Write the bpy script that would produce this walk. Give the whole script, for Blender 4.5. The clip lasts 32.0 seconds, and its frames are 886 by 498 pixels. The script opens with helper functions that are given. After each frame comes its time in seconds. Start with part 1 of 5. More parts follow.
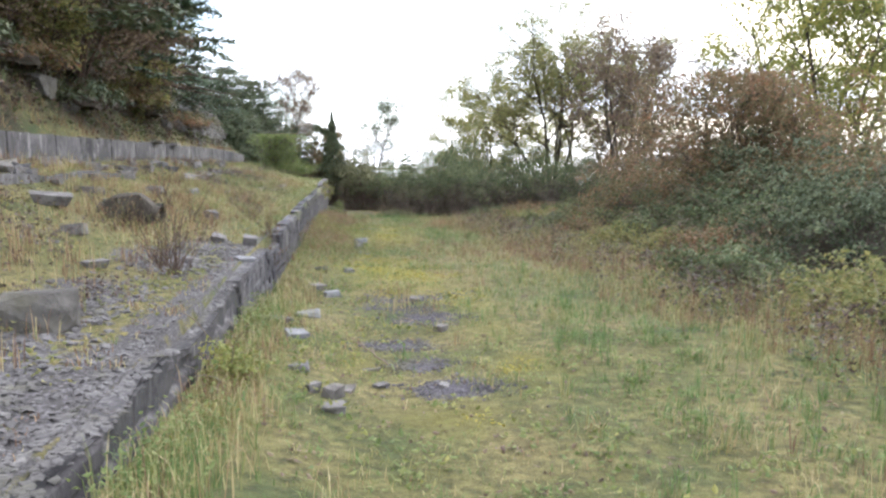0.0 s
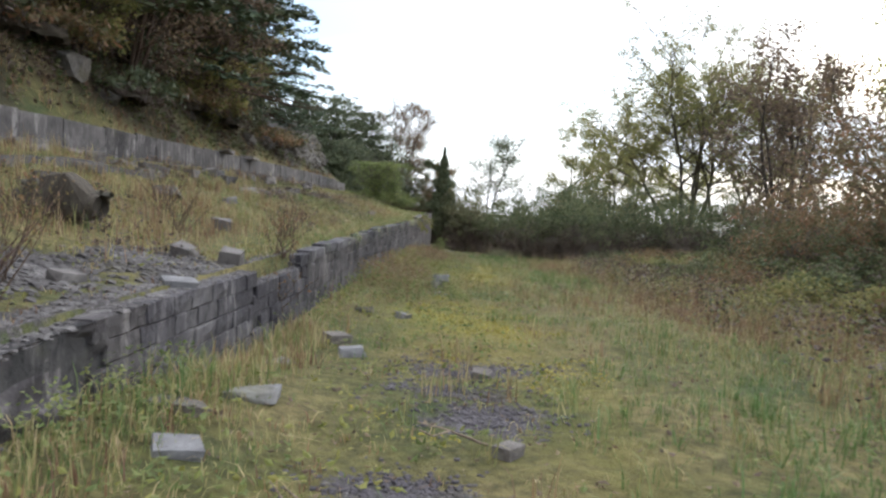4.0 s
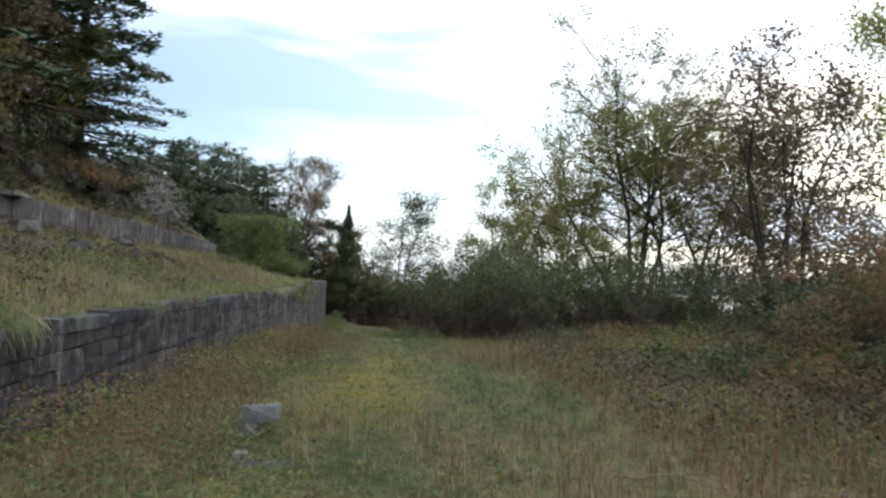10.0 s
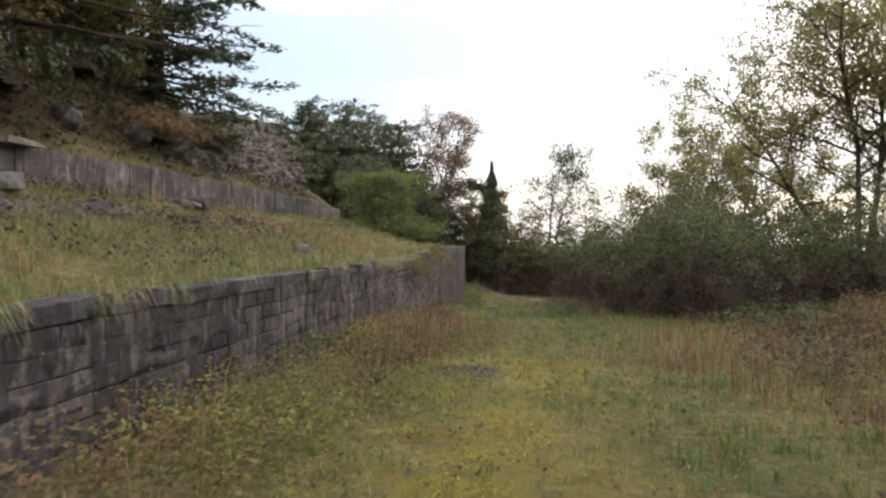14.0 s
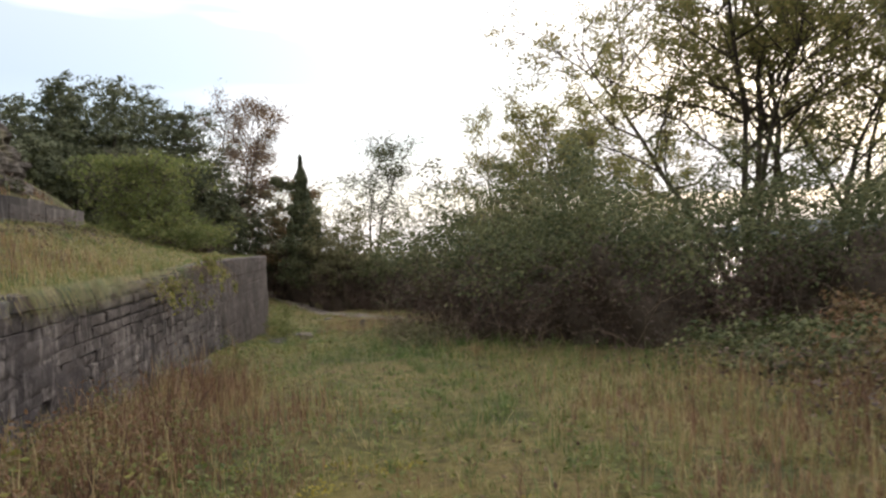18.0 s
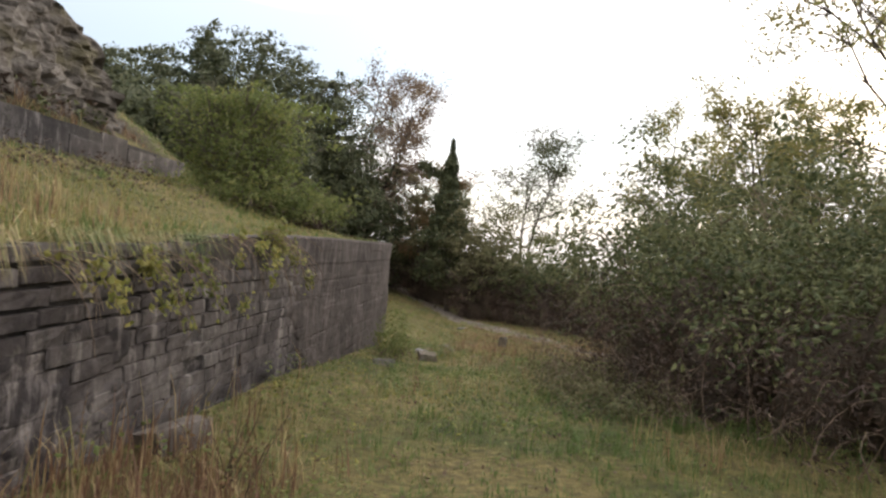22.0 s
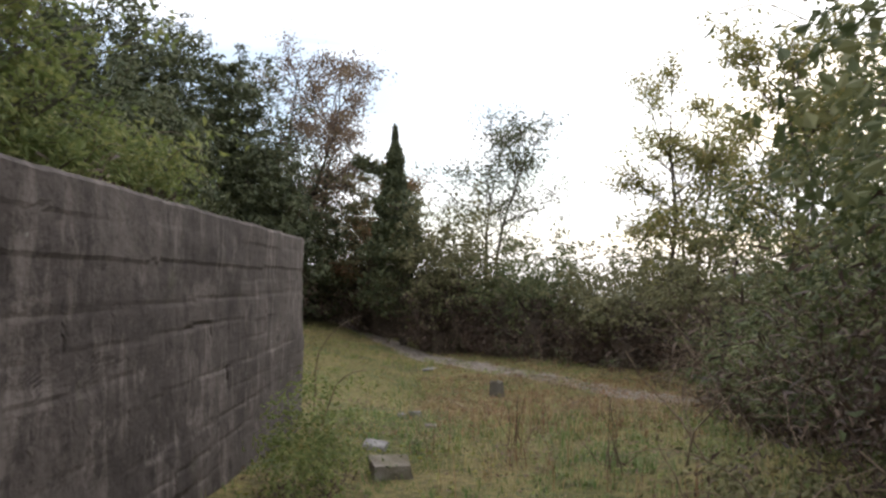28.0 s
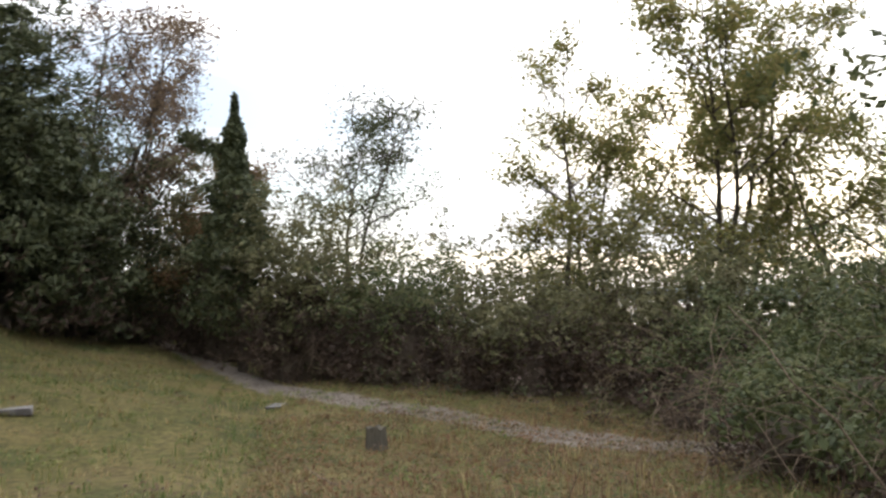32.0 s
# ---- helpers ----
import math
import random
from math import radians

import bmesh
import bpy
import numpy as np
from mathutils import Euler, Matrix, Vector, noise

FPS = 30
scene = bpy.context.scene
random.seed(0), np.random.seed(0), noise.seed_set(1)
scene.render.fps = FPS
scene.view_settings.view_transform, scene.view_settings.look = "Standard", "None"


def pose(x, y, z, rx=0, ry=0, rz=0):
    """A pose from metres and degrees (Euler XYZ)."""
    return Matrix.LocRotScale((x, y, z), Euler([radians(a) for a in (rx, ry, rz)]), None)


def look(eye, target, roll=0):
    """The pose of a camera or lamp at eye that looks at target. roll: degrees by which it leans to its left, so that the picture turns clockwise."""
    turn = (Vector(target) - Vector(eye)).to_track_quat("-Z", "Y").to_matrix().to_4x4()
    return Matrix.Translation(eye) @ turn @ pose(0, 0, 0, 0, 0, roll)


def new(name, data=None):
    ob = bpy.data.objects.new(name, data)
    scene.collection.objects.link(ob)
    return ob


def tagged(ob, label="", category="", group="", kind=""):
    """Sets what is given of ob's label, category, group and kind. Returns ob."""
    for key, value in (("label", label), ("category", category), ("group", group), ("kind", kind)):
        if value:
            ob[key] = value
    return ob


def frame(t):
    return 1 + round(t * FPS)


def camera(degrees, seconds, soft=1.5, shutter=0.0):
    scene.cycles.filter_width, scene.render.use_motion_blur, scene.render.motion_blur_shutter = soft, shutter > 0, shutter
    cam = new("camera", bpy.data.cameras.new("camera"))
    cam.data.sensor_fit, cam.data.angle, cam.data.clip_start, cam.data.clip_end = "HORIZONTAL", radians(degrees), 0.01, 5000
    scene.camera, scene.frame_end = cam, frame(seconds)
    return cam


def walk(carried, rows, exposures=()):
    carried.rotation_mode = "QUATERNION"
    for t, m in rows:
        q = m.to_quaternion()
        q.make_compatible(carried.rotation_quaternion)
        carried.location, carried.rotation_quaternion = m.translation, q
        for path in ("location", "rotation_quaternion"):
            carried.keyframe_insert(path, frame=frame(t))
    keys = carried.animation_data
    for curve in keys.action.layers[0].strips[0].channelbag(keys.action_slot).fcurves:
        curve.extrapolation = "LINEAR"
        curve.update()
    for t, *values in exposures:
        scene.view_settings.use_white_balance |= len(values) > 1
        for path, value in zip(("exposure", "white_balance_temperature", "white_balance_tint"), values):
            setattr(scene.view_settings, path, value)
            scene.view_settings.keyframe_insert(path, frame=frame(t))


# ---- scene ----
cam = camera(61.88, 32.0, 2.5, 0.3)
PATH = [
    (0, 0.012, 0.304, 1.819, -0.24, -6.72, 0.06),
    (0.5, 0.129, 0.777, 1.829, 2.50, -8.49, 1.68),
    (1, 0.284, 1.224, 1.765, 8.03, -8.53, 2.20),
    (1.5, 0.334, 1.748, 1.691, 7.50, -8.73, -0.72),
    (2, 0.370, 2.307, 1.599, 6.87, -7.94, 0.29),
    (2.5, 0.360, 2.916, 1.499, 6.86, -5.26, -0.40),
    (3, 0.405, 3.505, 1.408, 7.24, -3.61, 3.10),
    (3.5, 0.355, 4.135, 1.290, 7.12, -3.26, -1.95),
    (5.5, -0.274, 7.200, 1.116, 12.27, -2.87, -1.43),
    (6, -0.370, 7.793, 1.118, 9.28, -1.85, 0.66),
    (6.5, -0.417, 8.426, 1.125, 9.71, -2.26, 0.79),
    (7, -0.411, 9.028, 1.151, -0.09, -1.10, 0.83),
    (7.5, -0.384, 9.639, 1.185, -6.57, 0.71, 1.01),
    (8, -0.331, 10.249, 1.165, -17.65, 2.46, 1.59),
    (8.5, -0.274, 10.862, 1.116, -16.38, 0.20, 1.58),
    (9, -0.255, 11.466, 1.084, -8.26, 1.15, -0.08),
    (9.5, -0.180, 12.213, 1.062, -1.32, 1.75, 2.63),
    (10, -0.164, 12.831, 1.030, 2.46, 2.41, -2.15),
    (10.5, -0.083, 13.460, 1.001, 7.37, 1.69, -0.50),
    (11, -0.045, 14.090, 0.976, 8.28, -0.06, -2.79),
    (11.5, -0.076, 14.813, 0.960, 7.07, -1.91, -0.20),
    (12, -0.145, 15.470, 0.944, 10.56, -2.68, 0.80),
    (12.5, -0.239, 16.141, 0.945, 11.86, -2.52, 0.78),
    (13, -0.346, 16.848, 0.944, 13.81, -1.39, -1.55),
    (13.5, -0.523, 17.529, 0.963, 14.65, -0.59, -0.09),
    (15.5, -1.532, 21.307, 1.024, 12.12, -1.06, -1.05),
    (16, -1.750, 22.082, 0.992, 7.59, -1.70, 3.81),
    (16.5, -1.848, 22.762, 0.964, 3.41, -1.13, -0.70),
    (17, -1.832, 23.424, 0.933, 0.74, 2.34, 0.20),
    (17.5, -1.816, 24.131, 0.906, 1.87, 1.22, -3.16),
    (18, -1.833, 24.897, 0.884, -0.15, -0.28, 2.36),
    (18.5, -1.907, 25.576, 0.867, 6.22, 1.10, 0.37),
    (19, -1.919, 26.256, 0.851, 4.80, 1.52, 1.22),
    (19.5, -1.979, 26.914, 0.826, 8.54, 0.62, -0.13),
    (20, -2.080, 27.606, 0.826, 9.71, -1.21, 0.88),
    (20.5, -2.201, 28.296, 0.826, 12.40, -1.51, 0.02),
    (21, -2.326, 28.936, 0.826, 9.62, -0.04, -1.29),
    (21.5, -2.427, 29.624, 0.786, 11.18, 0.21, 0.39),
    (22, -2.581, 30.259, 0.757, 11.06, 0.03, -4.70),
    (22.5, -2.677, 30.904, 0.685, 14.37, -1.11, 3.42),
    (23, -2.840, 31.566, 0.644, 17.14, -2.59, -1.20),
    (23.5, -2.947, 32.182, 0.595, 15.17, -3.75, 0.77),
    (24, -3.054, 32.782, 0.547, 15.94, -4.29, -2.64),
    (24.5, -3.164, 33.426, 0.512, 14.48, -2.86, 1.55),
    (25, -3.333, 34.106, 0.495, 13.60, 1.31, 0.85),
    (25.5, -3.490, 34.762, 0.448, 10.47, -0.61, 1.63),
    (27.5, -4.160, 37.309, 0.338, 6.35, 2.75, 0.33),
    (28, -4.269, 38.035, 0.325, 6.81, 2.22, -0.05),
    (28.5, -4.396, 38.722, 0.289, 3.32, 1.93, -1.99),
    (29, -4.508, 39.388, 0.245, 7.55, 1.89, 0.13),
    (29.5, -4.624, 40.063, 0.227, 2.35, 1.71, -3.49),
    (30, -4.704, 40.738, 0.178, 3.92, -0.92, 2.35),
    (30.5, -4.748, 41.321, 0.091, 0.68, -1.12, -5.81),
    (31, -4.764, 41.869, 0.083, 0.86, -0.19, 3.61),
    (31.5, -4.869, 42.556, 0.029, -0.70, 2.10, -2.05),
    (32, -4.927, 43.189, -0.021, -4.61, 3.66, 0.33),
]
EXPOSURES = [(0, 1.45, 5800, 11), (1, 1.34, 5800, 11.5), (2, 1.34, 5850, 11.5), (3, 1.11, 5900, 11), (4.5, 0.72, 5950, 9.5), (6, 0.57, 5950, 8.5), (8, 0.20, 5600, 3), (9, 0.31, 5700, 5), (10.5, 0.25, 5850, 7), (12, 0.42, 6300, 11), (13, 0.56, 6550, 13), (16, 0.53, 6900, 16),
             (19, 0.46, 6750, 15), (21, 0.54, 6700, 15), (22, 0.64, 6900, 15), (23, 0.84, 7100, 14), (24, 1.42, 7300, 13), (25, 1.46, 7000, 14), (26, 0.88, 6800, 14), (28, 0.58, 6500, 13), (29, 0.56, 6550, 13), (30, 0.64, 6950, 14), (32, 0.54, 6550, 12)]
walk(cam, [(t, pose(x, y, z, 90 + pitch, roll, yaw)) for t, x, y, z, yaw, pitch, roll in PATH], EXPOSURES)
# ---- light ----
SUN_AZ, SUN_EL = radians(24), radians(14)      # right of the way ahead, low
world = bpy.data.worlds.new("world")
scene.world = world
world.use_nodes = True
wt = world.node_tree
for nd in list(wt.nodes):
    wt.nodes.remove(nd)


def wnode(kind, **kw):
    nd = wt.nodes.new(kind)
    for k, v in kw.items():
        if k in nd.inputs:
            nd.inputs[k].default_value = v
    return nd


sky = wnode("ShaderNodeTexSky")
sky.sky_type, sky.sun_disc = "NISHITA", False
sky.sun_elevation, sky.sun_rotation = SUN_EL, SUN_AZ
sky.dust_density, sky.ozone_density = 0.6, 2.0
sky_k = wnode("ShaderNodeVectorMath")
sky_k.operation = "SCALE"
sky_k.inputs["Scale"].default_value = 0.14
wt.links.new(sky.outputs[0], sky_k.inputs[0])
co = wnode("ShaderNodeTexCoord")
stretch = wnode("ShaderNodeMapping")
stretch.inputs["Rotation"].default_value = (0, 0, radians(24))
stretch.inputs["Scale"].default_value = (1.0, 1.0, 6.0)
wt.links.new(co.outputs["Generated"], stretch.inputs[0])
cn = wnode("ShaderNodeTexNoise", Scale=1.7, Detail=3.0, Roughness=0.5, Distortion=0.3)
wt.links.new(stretch.outputs[0], cn.inputs["Vector"])
cr = wnode("ShaderNodeValToRGB")
cr.color_ramp.elements[0].position, cr.color_ramp.elements[0].color = 0.48, (0.22, 0.22, 0.22, 1)
cr.color_ramp.elements[1].position, cr.color_ramp.elements[1].color = 0.63, (1, 1, 1, 1)
wt.links.new(cn.outputs[0], cr.inputs[0])
cm = wnode("ShaderNodeMix")
cm.data_type = "RGBA"
lift = wnode("ShaderNodeValToRGB")                 # overcast: about three times brighter overhead than at the horizon
lift.color_ramp.elements[0].position, lift.color_ramp.elements[0].color = 0.22, (1.15, 1.15, 1.15, 1)
lift.color_ramp.elements[1].position, lift.color_ramp.elements[1].color = 0.80, (4.7, 4.7, 4.65, 1)
sep = wnode("ShaderNodeSeparateXYZ")
wt.links.new(co.outputs["Generated"], sep.inputs[0])
wt.links.new(sep.outputs["Z"], lift.inputs[0])
wt.links.new(lift.outputs[0], cm.inputs[7])
low = wnode("ShaderNodeMapRange")
low.inputs["From Min"].default_value, low.inputs["From Max"].default_value = 0.02, 0.17
low.inputs["To Min"].default_value, low.inputs["To Max"].default_value = 0.95, 0.0
wt.links.new(sep.outputs["Z"], low.inputs["Value"])
top = wnode("ShaderNodeMath")
top.operation = "MAXIMUM"
wt.links.new(cr.outputs[0], top.inputs[0])
wt.links.new(low.outputs[0], top.inputs[1])
wt.links.new(top.outputs[0], cm.inputs[0])
wt.links.new(sky_k.outputs[0], cm.inputs[6])
bg = wnode("ShaderNodeBackground", Strength=1.0)
wt.links.new(cm.outputs[2], bg.inputs[0])
wo = wnode("ShaderNodeOutputWorld")
wt.links.new(bg.outputs[0], wo.inputs[0])

sun = new("sun", bpy.data.lights.new("sun", "SUN"))
sun.data.energy, sun.data.angle, sun.data.color = 1.3, radians(14), (1.0, 0.9, 0.76)
sun.matrix_world = look((math.sin(SUN_AZ) * 50, math.cos(SUN_AZ) * 50, math.tan(SUN_EL) * 50), (0, 0, 0))

# ---- materials ----


class Mat:
    """Short way to write node materials."""

    def __init__(self, name, rough=0.85, spec=0.3):
        self.m = bpy.data.materials.new(name)
        self.m.use_nodes = True
        self.t = self.m.node_tree
        self.b = self.t.nodes["Principled BSDF"]
        self.b.inputs["Roughness"].default_value = rough
        self.b.inputs["Specular IOR Level"].default_value = spec
        self.pos = self.t.nodes.new("ShaderNodeNewGeometry").outputs["Position"]

    def link(self, a, b):
        self.t.links.new(a, b)

    def scaled(self, sx, sy, sz):
        nd = self.t.nodes.new("ShaderNodeMapping")
        nd.inputs["Scale"].default_value = (sx, sy, sz)
        self.link(self.pos, nd.inputs[0])
        return nd.outputs[0]

    def noise(self, scale, detail=4.0, rough=0.6, vec=None, dist=0.0):
        nd = self.t.nodes.new("ShaderNodeTexNoise")
        nd.inputs["Scale"].default_value, nd.inputs["Detail"].default_value = scale, detail
        nd.inputs["Roughness"].default_value, nd.inputs["Distortion"].default_value = rough, dist
        self.link(vec or self.pos, nd.inputs["Vector"])
        return nd.outputs[0]

    def voronoi(self, scale, feature="F1", out="Distance", vec=None):
        nd = self.t.nodes.new("ShaderNodeTexVoronoi")
        nd.feature = feature
        nd.inputs["Scale"].default_value = scale
        self.link(vec or self.pos, nd.inputs["Vector"])
        return nd.outputs[out]

    def ramp(self, fac, *stops):
        nd = self.t.nodes.new("ShaderNodeValToRGB")
        el = nd.color_ramp.elements
        while len(el) < len(stops):
            el.new(0.5)
        for e, (p, c) in zip(el, stops):
            e.position = p
            e.color = (c, c, c, 1) if isinstance(c, (int, float)) else (*c, 1)
        self.link(fac, nd.inputs[0])
        return nd.outputs[0]

    def mix(self, fac, a, b, how="MIX"):
        nd = self.t.nodes.new("ShaderNodeMix")
        nd.data_type, nd.blend_type = "RGBA", how
        for sock, v in ((nd.inputs[0], fac), (nd.inputs[6], a), (nd.inputs[7], b)):
            if isinstance(v, (int, float)):
                sock.default_value = v
            elif isinstance(v, tuple):
                sock.default_value = (*v, 1)
            else:
                self.link(v, sock)
        return nd.outputs[2]

    def math(self, op, a, b=0.0):
        nd = self.t.nodes.new("ShaderNodeMath")
        nd.operation = op
        for sock, v in ((nd.inputs[0], a), (nd.inputs[1], b)):
            if isinstance(v, (int, float)):
                sock.default_value = v
            else:
                self.link(v, sock)
        return nd.outputs[0]

    def attr(self, name):
        nd = self.t.nodes.new("ShaderNodeAttribute")
        nd.attribute_name = name
        return nd.outputs["Fac"]

    def island(self):
        return self.t.nodes.new("ShaderNodeNewGeometry").outputs["Random Per Island"]

    def obrand(self):
        return self.t.nodes.new("ShaderNodeObjectInfo").outputs["Random"]

    def bump(self, h, strength=0.4, distance=0.02):
        nd = self.t.nodes.new("ShaderNodeBump")
        nd.inputs["Strength"].default_value, nd.inputs["Distance"].default_value = strength, distance
        self.link(h, nd.inputs["Height"])
        self.link(nd.outputs[0], self.b.inputs["Normal"])

    def col(self, c):
        if isinstance(c, tuple):
            self.b.inputs["Base Color"].default_value = (*c, 1)
        else:
            self.link(c, self.b.inputs["Base Color"])
        self.c = c
        return self

    def thin(self, amount=0.35):
        """Light passes through, as through a leaf."""
        tr = self.t.nodes.new("ShaderNodeBsdfTranslucent")
        if isinstance(self.c, tuple):
            tr.inputs[0].default_value = (*self.c, 1)
        else:
            self.link(self.c, tr.inputs[0])
        mx = self.t.nodes.new("ShaderNodeMixShader")
        mx.inputs[0].default_value = amount
        self.link(self.b.outputs[0], mx.inputs[1])
        self.link(tr.outputs[0], mx.inputs[2])
        self.link(mx.outputs[0], self.t.nodes["Material Output"].inputs[0])
        return self


def leaf_mat(name, a, b, c, spread=1.6, thin=0.35, rough=0.65):
    """Leaves in three tones, by leaf and by patch."""
    m = Mat(name, rough, 0.25)
    f = m.math("ADD", m.math("MULTIPLY", m.island(), 0.32), m.math("MULTIPLY", m.noise(spread, 3.0), 0.72))
    m.col(m.ramp(f, (0.25, a), (0.5, b), (0.78, c)))
    return m.thin(thin).m


def ground_mat():
    m = Mat("turf", 0.95, 0.15)
    patch, fine = m.noise(0.55, 5.0, 0.62), m.noise(9.0, 5.0, 0.7)
    base = m.ramp(patch, (0.30, (0.050, 0.072, 0.027)), (0.46, (0.118, 0.110, 0.038)), (0.60, (0.185, 0.148, 0.062)), (0.74, (0.120, 0.088, 0.046)))
    tuft = m.noise(4.2, 5.0, 0.7)
    base = m.mix(m.ramp(tuft, (0.50, 0.0), (0.68, 0.7)), base, (0.205, 0.168, 0.072))
    base = m.mix(m.ramp(fine, (0.38, 0.0), (0.66, 0.8)), base, (0.030, 0.030, 0.013))
    base = m.mix(m.attr("litter"), base, m.ramp(fine, (0.3, (0.018, 0.015, 0.010)), (0.55, (0.046, 0.037, 0.022)), (0.75, (0.052, 0.056, 0.022))))
    moss = m.math("MULTIPLY", m.attr("moss"), m.ramp(m.math("ADD", m.math("MULTIPLY", m.noise(2.6, 4.0, 0.7), 0.6), m.math("MULTIPLY", m.noise(11.0, 4.0, 0.7), 0.4)), (0.38, 0.0), (0.52, 1.0)))
    base = m.mix(moss, base, m.ramp(fine, (0.3, (0.13, 0.118, 0.022)), (0.7, (0.235, 0.185, 0.036))))
    g = m.math("ADD", m.attr("gravel"), m.math("MULTIPLY", m.math("SUBTRACT", m.noise(3.4, 6.0, 0.7), 0.5), 1.6))
    gm = m.ramp(g, (0.46, 0.0), (0.60, 1.0))
    stones = m.ramp(m.voronoi(34.0, out="Color"), (0.2, (0.060, 0.052, 0.053)), (0.8, (0.18, 0.16, 0.158)))
    tr = m.ramp(m.math("ADD", m.attr("track"), m.math("MULTIPLY", m.math("SUBTRACT", m.noise(2.6, 6.0, 0.7), 0.5), 1.1)), (0.40, 0.0), (0.56, 1.0))
    base = m.mix(tr, base, m.ramp(m.noise(16.0, 6.0, 0.75), (0.32, (0.115, 0.096, 0.080)), (0.55, (0.215, 0.184, 0.155)), (0.72, (0.31, 0.27, 0.235))))
    m.col(m.mix(gm, base, m.mix(m.ramp(m.voronoi(34.0), (0.2, 0.0), (0.6, 0.8)), stones, (0.055, 0.048, 0.043))))
    m.bump(m.math("ADD", m.noise(14.0, 6.0, 0.75), m.math("MULTIPLY", m.voronoi(34.0), -0.3)), 0.9, 0.05)
    return m.m


def concrete_mat(name, dark, mid, light, streak=1.0, by_object=False):
    """Old damp concrete: blotches, vertical run-off marks, pale lime and lichen spots, pores."""
    m = Mat(name, 0.92, 0.2)
    blot = m.noise(1.3, 6.0, 0.65, dist=0.6)
    c = m.ramp(blot, (0.28, dark), (0.5, mid), (0.74, light))
    runs = m.ramp(m.noise(1.0, 6.0, 0.62, vec=m.scaled(2.6, 2.6, 0.45), dist=0.5), (0.44, 0.0), (0.66, 1.0))
    runs = m.math("MULTIPLY", runs, m.ramp(m.noise(0.8, 4.0, 0.6), (0.40, 0.15), (0.62, 1.0)))
    c = m.mix(m.math("MULTIPLY", runs, 0.55 * streak), c, tuple(v * 0.5 for v in dark))
    lime = m.ramp(m.noise(1.0, 6.0, 0.7, vec=m.scaled(6, 6, 1.6)), (0.53, 0.0), (0.66, 1.0))
    c = m.mix(m.math("MULTIPLY", lime, 0.6 * streak), c, tuple(min(0.5, v * 1.7) for v in light))
    spots = m.math("MULTIPLY", m.ramp(m.voronoi(7.0), (0.05, 1.0), (0.10, 0.0)), m.ramp(m.noise(0.9, 3.0), (0.5, 0.0), (0.6, 1.0)))
    c = m.mix(m.math("MULTIPLY", spots, 0.7), c, (0.34, 0.33, 0.30))
    moss = m.ramp(m.noise(2.3, 6.0, 0.72), (0.60, 0.0), (0.76, 0.6))
    c = m.mix(moss, c, (0.055, 0.055, 0.028))
    mott = m.noise(9.0, 6.0, 0.72, dist=0.3)
    c = m.mix(m.ramp(mott, (0.52, 0.0), (0.66, 0.7)), c, tuple(v * 0.6 for v in dark))
    c = m.mix(m.ramp(mott, (0.30, 0.5), (0.42, 0.0)), c, light)
    c = m.mix(m.math("MULTIPLY", m.attr("lime"), m.ramp(m.noise(14.0, 5.0, 0.7), (0.42, 0.0), (0.60, 0.75))), c, tuple(v * 1.6 for v in light))
    r = m.obrand() if by_object else m.island()
    c = m.mix(m.ramp(r, (0.0, 0.32), (0.6, 0.0)), c, dark)
    c = m.mix(m.ramp(r, (0.72, 0.0), (1.0, 0.25)), c, light)
    m.col(c)
    m.bump(m.math("ADD", m.noise(38.0, 5.0, 0.7), m.math("MULTIPLY", m.noise(7.0, 5.0, 0.65), 2.0)), 0.55, 0.016)
    return m.m


def rock_mat(name, dark, mid, light):
    m = Mat(name, 0.93, 0.2)
    c = m.ramp(m.noise(2.2, 7.0, 0.68, dist=0.8), (0.26, dark), (0.5, mid), (0.75, light))
    c = m.mix(m.ramp(m.noise(11.0, 5.0, 0.7), (0.55, 0.0), (0.72, 0.7)), c, dark)
    c = m.mix(m.ramp(m.noise(0.9, 4.0, 0.6), (0.54, 0.0), (0.66, 0.6)), c, (0.085, 0.075, 0.032))
    m.col(m.mix(m.ramp(m.island(), (0.0, 0.4), (0.7, 0.0)), c, dark))
    m.bump(m.math("ADD", m.noise(26.0, 6.0, 0.75), m.voronoi(9.0)), 0.7, 0.03)
    return m.m


def bark_mat(name, a, b):
    m = Mat(name, 0.95, 0.15)
    m.col(m.ramp(m.noise(1.0, 5.0, 0.7, vec=m.scaled(26, 26, 5)), (0.3, a), (0.7, b)))
    m.bump(m.noise(1.0, 4.0, 0.7, vec=m.scaled(40, 40, 8)), 0.6, 0.02)
    return m.m


def grass_mat():
    m = Mat("grass_blades", 0.6, 0.25)
    f = m.math("ADD", m.attr("tone"), m.math("MULTIPLY", m.math("SUBTRACT", m.island(), 0.5), 0.55))
    f = m.math("ADD", f, m.math("MULTIPLY", m.math("SUBTRACT", m.noise(1.1, 4.0, 0.65), 0.5), 0.7))
    m.col(m.ramp(f, (0.05, (0.082, 0.138, 0.038)), (0.28, (0.135, 0.172, 0.060)), (0.48, (0.245, 0.228, 0.085)), (0.68, (0.38, 0.30, 0.155)), (0.84, (0.245, 0.145, 0.078)), (0.97, (0.15, 0.085, 0.055))))
    return m.thin(0.3).m


